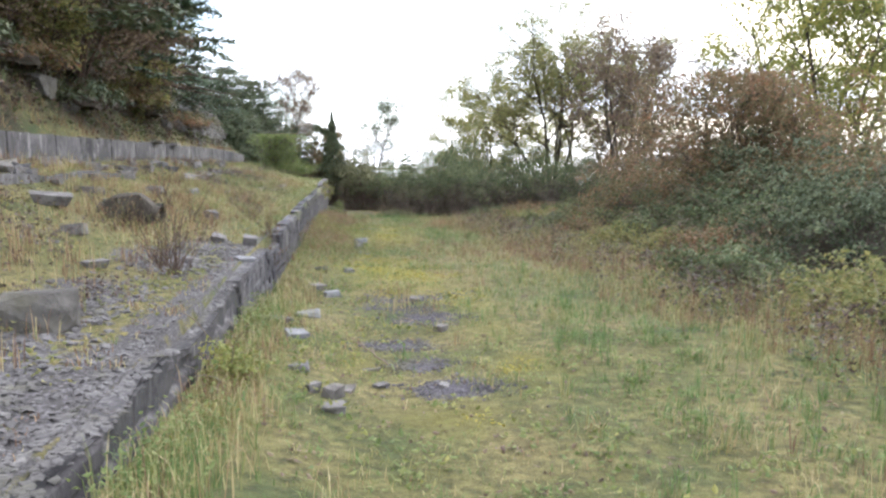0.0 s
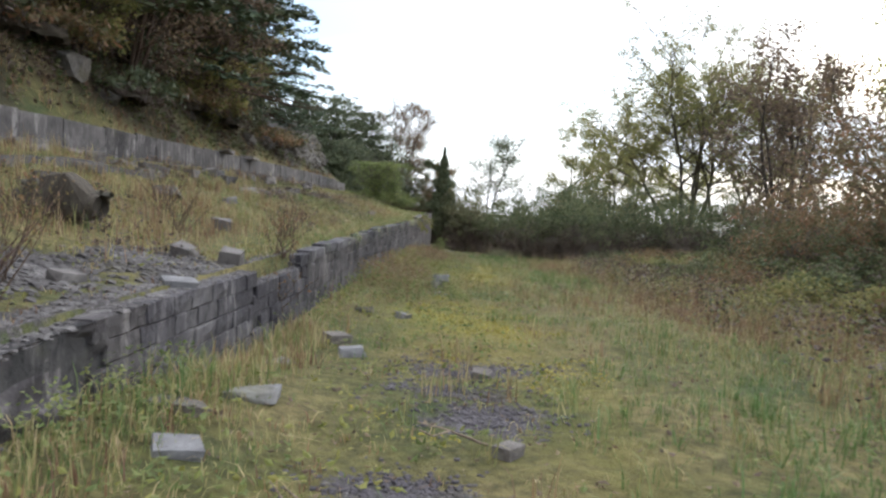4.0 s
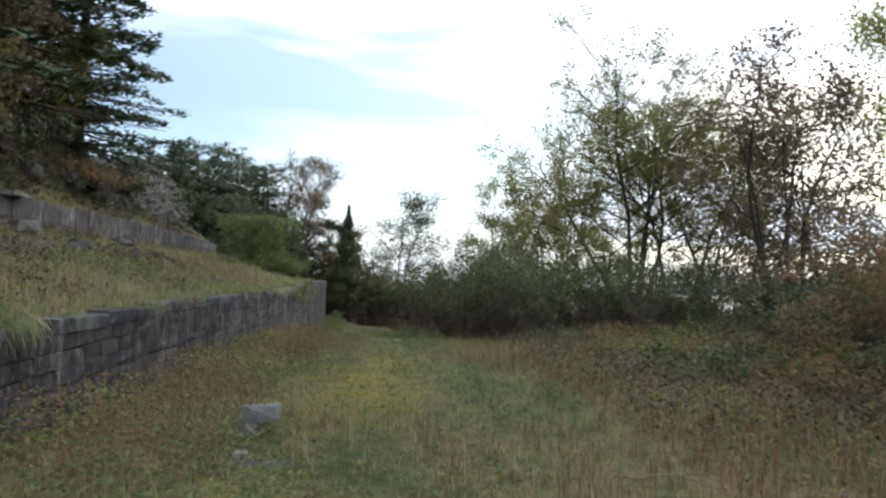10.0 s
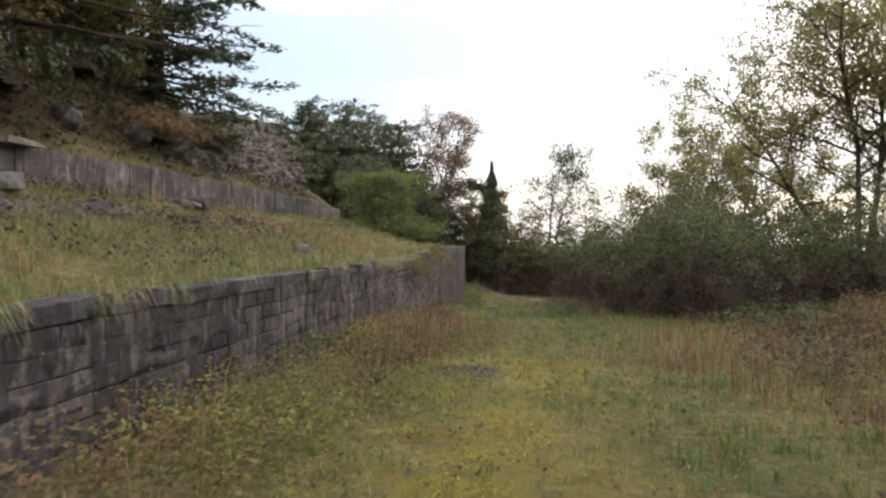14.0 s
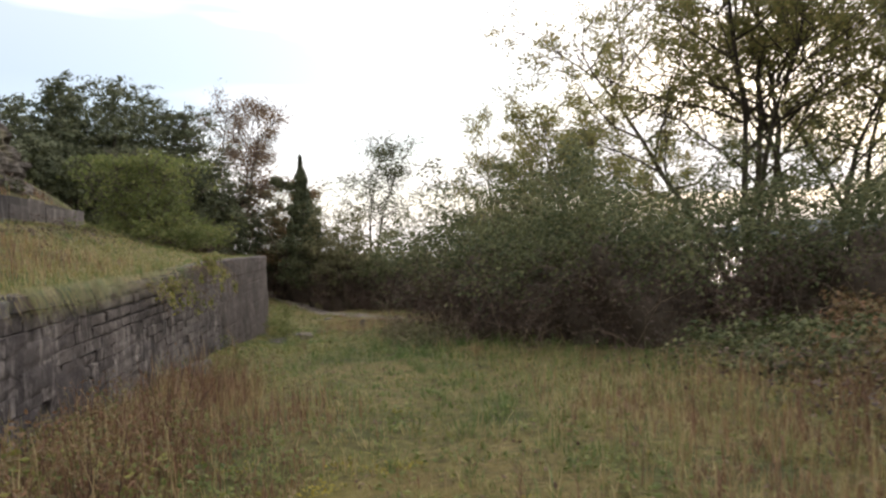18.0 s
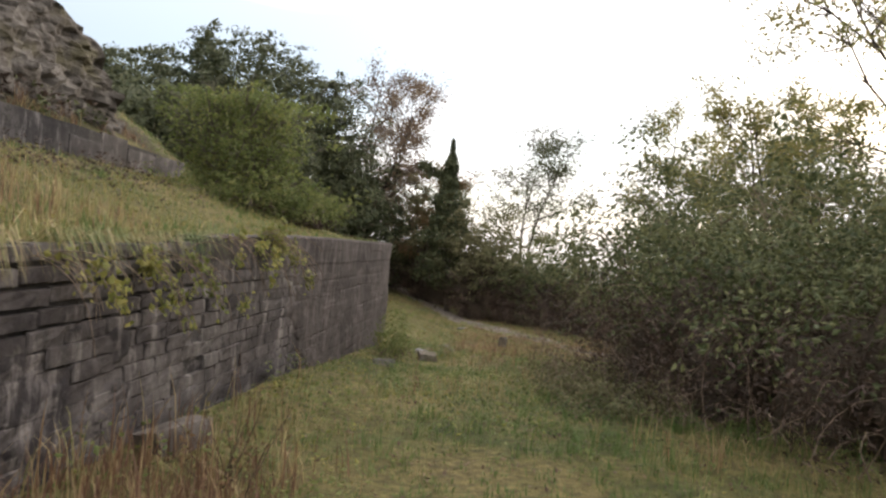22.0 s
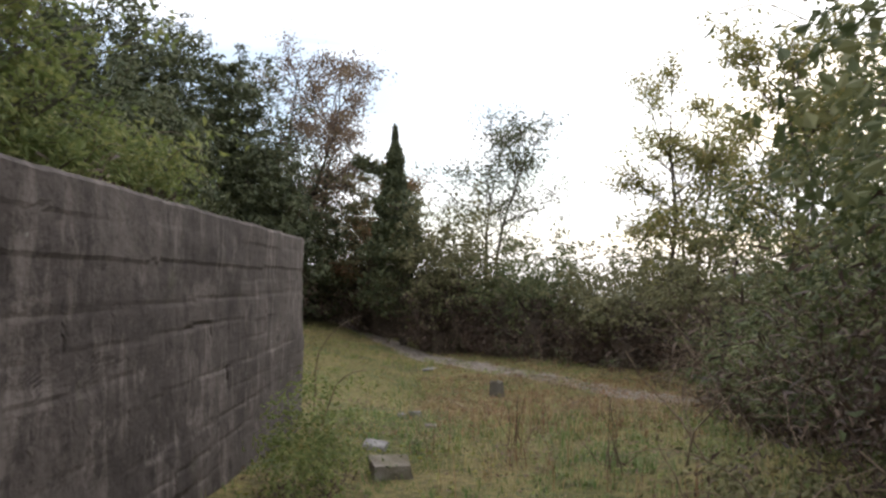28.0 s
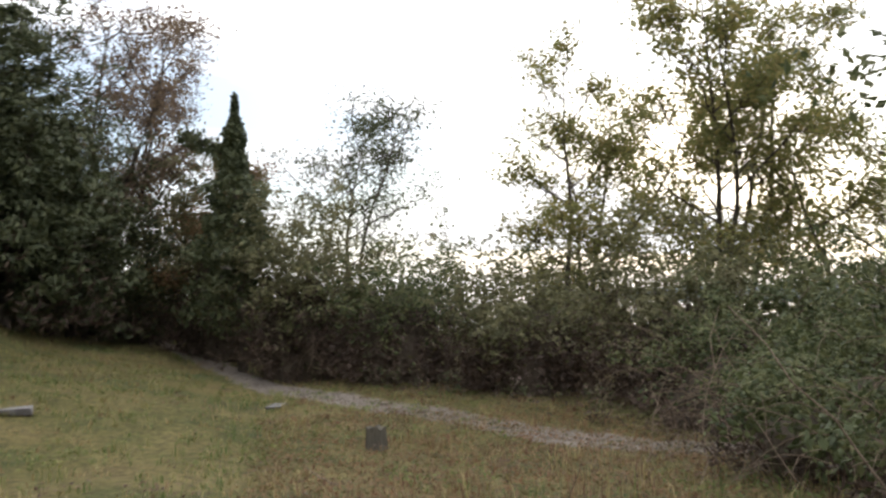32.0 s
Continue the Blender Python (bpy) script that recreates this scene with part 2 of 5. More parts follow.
M_TURF = ground_mat()
M_GRASS = grass_mat()
M_BLOCK = concrete_mat("weathered_block", (0.032, 0.027, 0.027), (0.082, 0.070, 0.066), (0.20, 0.178, 0.163), 1.0, True)
M_CONC = concrete_mat("stained_concrete", (0.028, 0.022, 0.020), (0.058, 0.047, 0.043), (0.102, 0.086, 0.078), 1.0)
M_PANEL = concrete_mat("grey_concrete_panel", (0.030, 0.027, 0.027), (0.070, 0.062, 0.060), (0.15, 0.136, 0.128), 1.4, True)
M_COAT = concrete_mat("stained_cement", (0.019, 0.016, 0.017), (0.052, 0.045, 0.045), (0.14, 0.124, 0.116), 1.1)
M_DARKBLOCK = concrete_mat("dark_weathered_block", (0.026, 0.023, 0.026), (0.060, 0.053, 0.057), (0.15, 0.137, 0.132), 1.1, True)
M_MORTAR = concrete_mat("crumbling_mortar", (0.025, 0.023, 0.023), (0.05, 0.046, 0.044), (0.09, 0.08, 0.075), 0.6)
M_STONE = rock_mat("grey_rubble", (0.058, 0.050, 0.047), (0.15, 0.132, 0.122), (0.31, 0.28, 0.255))
M_CLIFF = rock_mat("limestone", (0.055, 0.046, 0.040), (0.15, 0.128, 0.112), (0.30, 0.27, 0.245))
M_PALE = rock_mat("pale_grey_stone", (0.085, 0.079, 0.079), (0.185, 0.174, 0.172), (0.36, 0.345, 0.335))
M_TRACK = rock_mat("brown_track_stone", (0.10, 0.084, 0.07), (0.20, 0.172, 0.146), (0.33, 0.29, 0.25))
M_OUTCROP = rock_mat("mossy_limestone", (0.035, 0.030, 0.026), (0.092, 0.080, 0.068), (0.195, 0.175, 0.155))
M_GRAVEL = rock_mat("grey_gravel", (0.055, 0.048, 0.045), (0.118, 0.105, 0.099), (0.22, 0.198, 0.187))
M_CHIP = rock_mat("purple_grey_chippings", (0.040, 0.034, 0.036), (0.088, 0.076, 0.081), (0.165, 0.148, 0.150))
M_BARK = bark_mat("dark_bark", (0.034, 0.028, 0.022), (0.095, 0.078, 0.060))
M_PALEBARK = bark_mat("grey_bark", (0.05, 0.045, 0.036), (0.14, 0.125, 0.10))
M_CANE = bark_mat("dead_cane", (0.10, 0.072, 0.05), (0.26, 0.20, 0.15))
# dark tone that paints the shade inside the bushes
M_SHADE = bark_mat("bush_shade", (0.045, 0.036, 0.027), (0.090, 0.072, 0.052))
M_TWIG = bark_mat("brown_twigs", (0.045, 0.030, 0.022), (0.12, 0.08, 0.058))
L_BRAMBLE = leaf_mat("bramble_leaves", (0.030, 0.042, 0.016), (0.076, 0.093, 0.038), (0.18, 0.178, 0.080))
L_WILLOW = leaf_mat("willow_leaves", (0.072, 0.100, 0.032), (0.132, 0.160, 0.050), (0.235, 0.235, 0.085), thin=0.45)
L_ASH = leaf_mat("ash_leaves", (0.105, 0.115, 0.040), (0.185, 0.182, 0.064), (0.32, 0.255, 0.10), thin=0.55)
L_RUST = leaf_mat("rusty_leaves", (0.085, 0.098, 0.038), (0.165, 0.122, 0.060), (0.27, 0.135, 0.080), thin=0.45)
L_MAPLE = leaf_mat("maple_leaves", (0.105, 0.122, 0.030), (0.195, 0.198, 0.048), (0.32, 0.27, 0.072), thin=0.55)
L_BROWN = leaf_mat("withered_leaves", (0.070, 0.050, 0.040), (0.150, 0.104, 0.074), (0.24, 0.18, 0.10))
L_DARK = leaf_mat("evergreen_leaves", (0.034, 0.043, 0.023), (0.066, 0.078, 0.037), (0.122, 0.128, 0.060), thin=0.2)
L_FIR = leaf_mat("fir_needles", (0.028, 0.044, 0.026), (0.056, 0.077, 0.040), (0.100, 0.120, 0.058), thin=0.1)
L_MOSS = leaf_mat("yellow_moss", (0.13, 0.115, 0.018), (0.24, 0.20, 0.030), (0.34, 0.27, 0.045), thin=0.1)
L_SCRUB = leaf_mat("scrub_leaves", (0.062, 0.066, 0.030), (0.120, 0.118, 0.056), (0.21, 0.185, 0.095))
L_IVY = leaf_mat("ivy_leaves", (0.080, 0.100, 0.025), (0.165, 0.170, 0.042), (0.28, 0.245, 0.072))
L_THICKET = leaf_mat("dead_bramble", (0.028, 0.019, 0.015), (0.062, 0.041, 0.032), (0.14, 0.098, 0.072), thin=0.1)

# ---- plan: s runs along the long wall, o to the right of its face ----
UX, UY, WX = -0.1236, 0.9923, -1.19


def xy(s, o):
    return WX + UX * s + UY * o, UY * s - UX * o


def so(x, y):
    return (x - WX) * UX + y * UY, (x - WX) * UY - y * UX


def smooth(a, b, x):
    k = np.clip((np.asarray(x, float) - a) / (b - a), 0, 1)
    return k * k * (3 - 2 * k)


def lattice(x, y, seed=0):
    h = np.sin(x * 127.1 + y * 311.7 + seed * 74.7) * 43758.5453
    return h - np.floor(h)


def wave(x, y, seed=0):
    """Smooth value noise, -1 to 1."""
    x, y = np.asarray(x, float), np.asarray(y, float)
    ix, iy = np.floor(x), np.floor(y)
    fx, fy = x - ix, y - iy
    fx, fy = fx * fx * (3 - 2 * fx), fy * fy * (3 - 2 * fy)
    a, b = lattice(ix, iy, seed), lattice(ix + 1, iy, seed)
    c, d = lattice(ix, iy + 1, seed), lattice(ix + 1, iy + 1, seed)
    return 2 * ((a * (1 - fx) + b * fx) * (1 - fy) + (c * (1 - fx) + d * fx) * fy) - 1


def rough(x, y, seed=0):
    return wave(x, y, seed) * 0.6 + wave(x * 2.1, y * 2.1, seed + 3) * 0.3 + wave(x * 4.3, y * 4.3, seed + 7) * 0.15


def wall_top(s):
    return np.interp(s, [0, 5.4, 5.9, 7, 9, 11.75, 11.85, 13.6, 13.8, 17, 21, 31, 33, 36.1, 36.2, 38.2, 40, 47],
                     [.47, .49, .40, .40, .50, .49, .36, .37, .52, .55, .59, .60, .61, .66, .71, .755, .79, .80])


def ground_z(s, o):
    s, o = np.asarray(s, float), np.asarray(o, float)
    low = np.interp(s, [-30, 0, 4.5, 8, 13, 19, 25, 30, 38, 44, 48, 54, 59, 80, 300],
                    [.5, .3, -.1, -.2, -.28, -.45, -.58, -.72, -1.0, -1.45, -1.68, -2.27, -2.27, -2.4, -4])
    low = low + 0.16 * smooth(1.3, 0.1, o) * smooth(12, 18, s) * smooth(60, 45, s)
    low = low + 0.24 * smooth(1.5, 0.15, o) * smooth(11.4, 8.6, s)
    low = low + 0.17 * np.clip(1.0 - o, 0, 8) * smooth(50, 58, s) * smooth(110, 80, s)
    low = low + 0.06 * rough(s * 0.5, o * 0.5, 2) + 0.03 * rough(s * 1.7, o * 1.7, 5)
    edge = np.interp(s, [0, 20, 34, 44, 56, 70], [12.5, 12.5, 13, 13, 12.5, 12])
    low = low - 0.45 * np.maximum(0, o - edge - 1)
    low = np.maximum(low, -17 - 0.02 * np.maximum(0, o - 40))
    bank = np.interp(-o, [0.3, 0.9, 2.0, 3.0, 3.7, 4.0, 4.9, 5.15, 5.35, 6.2, 8.0, 12.0, 20, 40, 400],
                     [.0, .06, .36, .66, .80, 1.08, 1.2, 1.24, 1.82, 2.4, 3.6, 4.4, 6, 12, 50])
    bank = bank + smooth(44, 31, s) * np.interp(-o, [5.4, 6.2, 8, 12, 20, 60], [0, .6, 2.1, 5.6, 10, 20])
    high = np.where(-o < 3, np.interp(s, [0, 20, 33, 36, 36.5, 40], [.48, .56, .58, .64, .68, .74]), .56) + bank + 0.07 * rough(s * 0.45, o * 0.7, 9) * smooth(0.3, 1.2, -o)
    fade = smooth(47.6, 47.0, s)                       # the bank ends behind the return wall
    hill = smooth(74, 47, s) * smooth(-4.0, -9.0, o)
    left = np.where(s < 47.6, low + (high - low) * fade, low) 
    left = np.maximum(left, low + (high - low) * hill * smooth(47, 47.6, s))
    k = smooth(-0.05, -0.16, o)
    return low + (left - low) * k


def gz(x, y):
    s, o = so(x, y)
    return float(ground_z(s, o))


def part(name, me, material, parent=None, label=""):
    ob = new(name, me)
    if material and not me.materials:
        me.materials.append(material)
    if parent:
        ob.parent = parent
    if label:
        tagged(ob, label)
    return ob


def thing(name, label, category, x=0.0, y=0.0, z=0.0, group="", kind=""):
    ob = new(name)
    ob.empty_display_size = 0.2
    ob.location = (x, y, z)
    return tagged(ob, label, category, group, kind)


def mesh_np(name, verts, quads=None, tris=None, flat=True, **point_values):
    verts = np.asarray(verts, np.float32)
    me = bpy.data.meshes.new(name)
    nq = 0 if quads is None else len(quads)
    nt = 0 if tris is None else len(tris)
    loops = np.concatenate(([np.asarray(quads).ravel()] if nq else []) + ([np.asarray(tris).ravel()] if nt else [])).astype(np.int32)
    me.vertices.add(len(verts))
    me.vertices.foreach_set("co", verts.ravel())
    me.loops.add(len(loops))
    me.loops.foreach_set("vertex_index", loops)
    starts = np.concatenate([np.arange(nq) * 4, nq * 4 + np.arange(nt) * 3]).astype(np.int32)
    me.polygons.add(nq + nt)
    me.polygons.foreach_set("loop_start", starts)
    me.polygons.foreach_set("use_smooth", np.full(nq + nt, not flat))
    for key, vals in point_values.items():
        at = me.attributes.new(key, "FLOAT", "POINT")
        at.data.foreach_set("value", np.asarray(vals, np.float32))
    me.update(calc_edges=True)
    return me


def grid_quads(n, m):
    i = np.arange((n - 1) * m).reshape(n - 1, m)[:, :m - 1].ravel()
    return np.c_[i, i + 1, i + m + 1, i + m]


class Tubes:
    """Collects tapered tubes along polylines into one mesh."""

    def __init__(self, sides=5):
        self.v, self.q, self.n, self.k = [], [], 0, sides

    def add(self, pts, r0, r1):
        pts = np.asarray(pts, float)
        n = len(pts)
        t = np.gradient(pts, axis=0)
        t /= np.linalg.norm(t, axis=1)[:, None] + 1e-9
        ref = np.where(np.abs(t[:, 2:3]) > 0.9, [[1.0, 0, 0]], [[0, 0, 1.0]])
        a = np.cross(t, ref)
        a /= np.linalg.norm(a, axis=1)[:, None] + 1e-9
        b = np.cross(t, a)
        ang = np.arange(self.k) / self.k * 2 * np.pi
        r = np.linspace(r0, r1, n)[:, None, None]
        ring = pts[:, None, :] + r * (np.cos(ang)[None, :, None] * a[:, None] + np.sin(ang)[None, :, None] * b[:, None])
        self.v.append(ring.reshape(-1, 3))
        j = np.arange(self.k)
        base = self.n + (np.arange(n - 1) * self.k)[:, None]
        q = np.stack([base + j, base + (j + 1) % self.k, base + self.k + (j + 1) % self.k, base + self.k + j], -1)
        self.q.append(q.reshape(-1, 4))
        self.n += n * self.k

    def mesh(self, name):
        return mesh_np(name, np.concatenate(self.v), np.concatenate(self.q), flat=False)


def leaves(name, pts, size, r, normals=None, aspect=0.62, tilt=0.9, small=False):
    """A mesh of single leaves at pts, each a folded four-cornered blade, or a three-cornered one where small."""
    n = len(pts)
    d = r.normal(size=(n, 3))
    if normals is not None:
        d = d * tilt * 0.58 + normals
    d /= np.linalg.norm(d, axis=1)[:, None] + 1e-9
    u = np.cross(d, r.normal(size=(n, 3)))
    u /= np.linalg.norm(u, axis=1)[:, None] + 1e-9
    w = np.cross(d, u)
    sz = (size * r.uniform(0.6, 1.35, n))[:, None]
    p = np.asarray(pts, float)
    tip, tail = p + u * sz * 0.55, p - u * sz * 0.5
    side = w * sz * aspect * 0.5
    drop = d * sz * 0.14
    if small:
        v = np.stack([tail + side, tip, tail - side * 0.6 + u * sz * 0.2], 1).reshape(-1, 3)
        return mesh_np(name, v, None, np.arange(n * 3).reshape(n, 3))
    v = np.stack([tail, p + side - drop, tip, p - side - drop], 1).reshape(-1, 3)
    return mesh_np(name, v, np.arange(n * 4).reshape(n, 4))


def bend(p0, d, length, r, n=5, up=0.25, wander=0.18):
    pts = [np.array(p0, float)]
    d = np.array(d, float)
    for _ in range(n - 1):
        d = d + r.normal(size=3) * wander + np.array([0, 0, up]) / n
        d /= np.linalg.norm(d)
        pts.append(pts[-1] + d * length / (n - 1))
    return np.array(pts)


def broad_tree(name, label, x, y, h, spread, leaf_n, leaf, mat, seed, stems=1, bark=None, clear=0.22, clump=0.32, sink=0.15, droop=0.0, limbs_n=9, z=None, twig_n=5, group=""):
    """Tapered stem or stems, limbs, twigs, and leaves in loose clumps about the twigs."""
    r = np.random.default_rng(seed)
    z0 = gz(x, y) if z is None else z
    root = thing(name, label, "tree", x, y, z0 - sink, group)
    bark = bark or M_BARK
    spots, twigs = [], Tubes(3)
    for k in range(stems):
        trunk = Tubes(8)
        a = r.uniform(0, 6.28)
        lean = 0.07 if stems == 1 else 0.28
        d = np.array([math.cos(a) * lean, math.sin(a) * lean, 1.0])
        hh = h * (0.93 if k == 0 else r.uniform(0.7, 0.95))
        st = bend((math.cos(a) * 0.12 * (stems > 1), math.sin(a) * 0.12 * (stems > 1), 0), d, hh, r, 9, 0.5, 0.10)
        rad = 0.016 * h * (1.0 if stems == 1 else 0.62)
        trunk.add(st, rad, rad * 0.12)
        part("trunk", trunk.mesh("trunk"), bark, root)
        for i in range(limbs_n):
            f = clear + (0.97 - clear) * (i + r.uniform(0, 0.8)) / limbs_n
            idx = min(7, int(f * 8))
            p = st[idx] + (st[idx + 1] - st[idx]) * (f * 8 - idx)
            b = i * 2.4 + r.uniform(-0.5, 0.5) + k
            reach = spread * (1.05 - 0.65 * abs(f - 0.5) * 1.3) * r.uniform(0.7, 1.1) * (0.8 if stems > 1 else 1)
            rise = 0.35 + 0.5 * f - droop
            wood = Tubes(4)
            limb = bend(p, (math.cos(b), math.sin(b), rise), reach * 1.15, r, 6, 0.35 - droop, 0.16)
            wood.add(limb, rad * 0.42 * (1.1 - f * 0.6), 0.006)
            for j in range(twig_n):
                g = r.uniform(0.35, 1.0)
                q = limb[min(5, int(g * 5))]
                tw = bend(q, (limb[-1] - limb[0]) / reach + r.normal(size=3) * 0.7, reach * r.uniform(0.25, 0.5), r, 4, 0.2 - droop, 0.2)
                twigs.add(tw, 0.009 + 0.0008 * h, 0.004)
                spots += [tw[-1], tw[-2], (tw[-1] + tw[-2]) / 2]
            spots.append(limb[-1])
            part("limb", wood.mesh("limb"), bark, root)
    tagged(part("twig_mass", twigs.mesh("twig_mass"), bark, root), kind="stuff")
    spots = np.array(spots)
    w = r.uniform(0.0, 1.0, len(spots)) ** 1.3 + 0.08
    pick = r.choice(len(spots), leaf_n, p=w / w.sum())
    tight = clump * r.uniform(0.3, 0.75, len(spots))[pick][:, None]
    pts = spots[pick] + r.normal(size=(leaf_n, 3)) * tight * np.array([1.0, 1.0, 0.7])
    pts[:, 2] = np.where(pts[:, 2] > h, h - (pts[:, 2] - h) * 0.6, pts[:, 2])
    nor = np.tile([0, 0, 0.8], (leaf_n, 1))
    part("crown", leaves("crown", pts, leaf, r, nor, 0.58, 1.3), mat, root)
    return root


def conifer(name, label, x, y, h, spread, mat, seed, whorls=16, per=7, dead=0.0, z=None, spray=16, narrow=1.0, sink=0.2, leaf=0.34):
    """Straight trunk with whorls of drooping boughs set with needle sprays; bare dead boughs below."""
    r = np.random.default_rng(seed)
    z0 = gz(x, y) if z is None else z
    root = thing(name, label, "tree", x, y, z0 - sink)
    trunk, wood = Tubes(8), Tubes(4)
    trunk.add(bend((0, 0, 0), (0.02, 0.0, 1), h, r, 8, 0.6, 0.02), 0.02 * h, 0.015)
    part("trunk", trunk.mesh("trunk"), M_BARK, root)
    pts, nor = [], []
    for i in range(whorls):
        f = 0.06 + 0.93 * i / whorls
        for j in range(per):
            a = 6.283 * (j / per) + i * 1.3 + r.uniform(-0.35, 0.35)
            reach = spread * ((1.02 - f) ** narrow) * r.uniform(0.7, 1.15) + 0.12
            bough = bend((0, 0, f * h + r.uniform(-.2, .2)), (math.cos(a), math.sin(a), 0.12 - 0.3 * (1 - f)), reach, r, 6, 0.10, 0.08)
            wood.add(bough, 0.02 + 0.008 * reach, 0.005)
            if f < dead:
                for _ in range(3):
                    q = bough[r.integers(2, 6)]
                    wood.add(bend(q, (math.cos(a) + r.normal() * .6, math.sin(a) + r.normal() * .6, r.normal() * .3), 0.5 * r.uniform(.5, 1.4), r, 4, 0, .25), 0.008, 0.003)
                if r.uniform() < 0.75:
                    continue
            m = int(spray * reach) + 3
            g = r.uniform(0.25, 1.03, m)
            k = np.clip((g * 5).astype(int), 0, 4)
            q = bough[k] + (bough[k + 1] - bough[k]) * (g * 5 - k)[:, None]
            side = np.array([-math.sin(a), math.cos(a), 0])
            q = q + side * (r.uniform(-1, 1, m) * 0.30 * reach * (1.1 - g))[:, None] + r.normal(size=(m, 3)) * 0.06
            pts.append(q)
            nor.append(np.tile([0, 0, 1.0], (m, 1)))
    tagged(part("branchwork", wood.mesh("branchwork"), M_TWIG, root), kind="stuff")
    pts, nor = np.concatenate(pts), np.concatenate(nor)
    part("crown", leaves("crown", pts, leaf, r, nor, 0.42, 0.55), mat, root)
    return root


def thicket(name, label, x, y, rx, ry, top, n, leaf, mat, seed, canes=14, category="bush", turn=0.0, core=None, base=None, group="", brown=0.34, lump=1.0, inside=0.5, aspect=0.62, small=False, per=26, loft=1.0):
    """A heaped shrub: shaded twiggy inside drawn as a dark shell, leaves over an uneven hummocky outside, arching
    canes.
    """
    r = np.random.default_rng(seed)
    z0 = gz(x, y) if base is None else base
    h = top - z0
    root = thing(name, label, category, x, y, z0 - 0.1, group)
    c, s_ = math.cos(turn), math.sin(turn)

    def shell(az, el, k):
        bump = 1 + lump * (0.16 * np.sin(az * 3 + seed) * np.cos(el * 2.3 + seed) + 0.13 * np.sin(az * 7 + el * 5 + seed * 2) + 0.08 * np.sin(az * 13 - el * 9) + 0.05 * np.sin(az * 23 + el * 17 + seed))
        ce = np.cos(el) ** 0.75
        p = np.stack([rx * ce * np.cos(az), ry * ce * np.sin(az), 0.1 + h * np.sin(el) ** 0.85], -1) * (bump * k)[:, None]
        return np.stack([p[:, 0] * c - p[:, 1] * s_, p[:, 0] * s_ + p[:, 1] * c, np.maximum(p[:, 2], 0.0)], -1)

    # inner shell in a dark colour, in place of shade between the leaves
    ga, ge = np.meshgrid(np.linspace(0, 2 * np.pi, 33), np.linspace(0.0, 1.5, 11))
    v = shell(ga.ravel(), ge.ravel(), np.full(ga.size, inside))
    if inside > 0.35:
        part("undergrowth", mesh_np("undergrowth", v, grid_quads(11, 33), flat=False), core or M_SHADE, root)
    m = max(24, n // per)
    az, el = r.uniform(0, 6.283, m), np.arcsin(r.uniform(0.0, 1, m) ** 0.8)
    k = 1.05 - (0.46 if category != "tree" else 0.62) * r.uniform(0, 1, m) ** 1.5
    pick = r.integers(0, m, n)
    d = r.normal(size=(n, 3))
    d[:, 2] = np.abs(d[:, 2]) - 0.35
    d /= np.linalg.norm(d, axis=1)[:, None] + 1e-9
    tuft = loft * ((0.07 + 0.135 * math.sqrt(min(rx, 3.0))) * r.uniform(0.55, 1.35, m))[pick] * r.uniform(0.55, 1.12, n)
    p = shell(az, el, k)[pick] + d * tuft[:, None] * np.array([1.0, 1.0, 0.8]) + r.normal(size=(n, 3)) * 0.05 * math.sqrt(rx)
    az = az[pick]
    p[:, 2] = np.maximum(p[:, 2], 0.05)
    if category == "tree":                           # no stray tufts above the crown
        p[:, 2] = np.where(p[:, 2] > h * 1.08, h * 1.08 - (p[:, 2] - h * 1.08) * 0.5, p[:, 2])
    out = p - np.array([0, 0, h * 0.25])
    out /= np.linalg.norm(out, axis=1)[:, None] + 1e-9
    out = out * 0.45 + d * 0.75 + np.array([0, 0, 0.35])
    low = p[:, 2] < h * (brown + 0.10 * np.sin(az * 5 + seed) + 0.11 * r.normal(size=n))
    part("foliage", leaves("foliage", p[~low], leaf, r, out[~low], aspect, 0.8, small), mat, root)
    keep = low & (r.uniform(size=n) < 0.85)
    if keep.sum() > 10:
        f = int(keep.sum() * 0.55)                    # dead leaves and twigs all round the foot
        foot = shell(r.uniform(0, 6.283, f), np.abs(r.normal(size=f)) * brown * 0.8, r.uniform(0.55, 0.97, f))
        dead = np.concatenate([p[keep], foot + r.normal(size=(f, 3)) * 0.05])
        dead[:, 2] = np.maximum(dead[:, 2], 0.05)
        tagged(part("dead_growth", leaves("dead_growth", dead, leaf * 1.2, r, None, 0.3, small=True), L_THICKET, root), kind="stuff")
    if category == "tree":
        trunk = Tubes(8)
        trunk.add(bend((0, 0, 0), (0.05, 0.03, 1), h * 0.85, r, 8, 0.5, 0.06), 0.024 * h, 0.03)
        part("trunk", trunk.mesh("trunk"), M_BARK, root)
    wood = Tubes(3)
    for _ in range(canes):
        a = r.uniform(0, 6.283)
        e = shell(np.array([a]), np.array([r.uniform(0.3, 1.2)]), np.array([0.95]))[0]
        d = np.array([e[0], e[1], abs(e[2]) * 0.4])
        wood.add(bend(e, d / (np.linalg.norm(d) + 1e-6) * 0.7 + np.array([0, 0, .5]), r.uniform(0.5, 1.1), r, 7, -1.6, 0.12), 0.006, 0.003)
        b = shell(np.array([a]), np.array([0.05]), np.array([0.97]))[0]
        wood.add(bend(b, r.normal(size=3) * 0.5 + np.array([0, 0, 1.0]), r.uniform(0.4, 1.0) * max(0.6, h * 0.45), r, 6, -0.8, 0.25), 0.008, 0.004)
    tagged(part("cane_tangle", wood.mesh("cane_tangle"), M_CANE, root), kind="stuff")
    return root


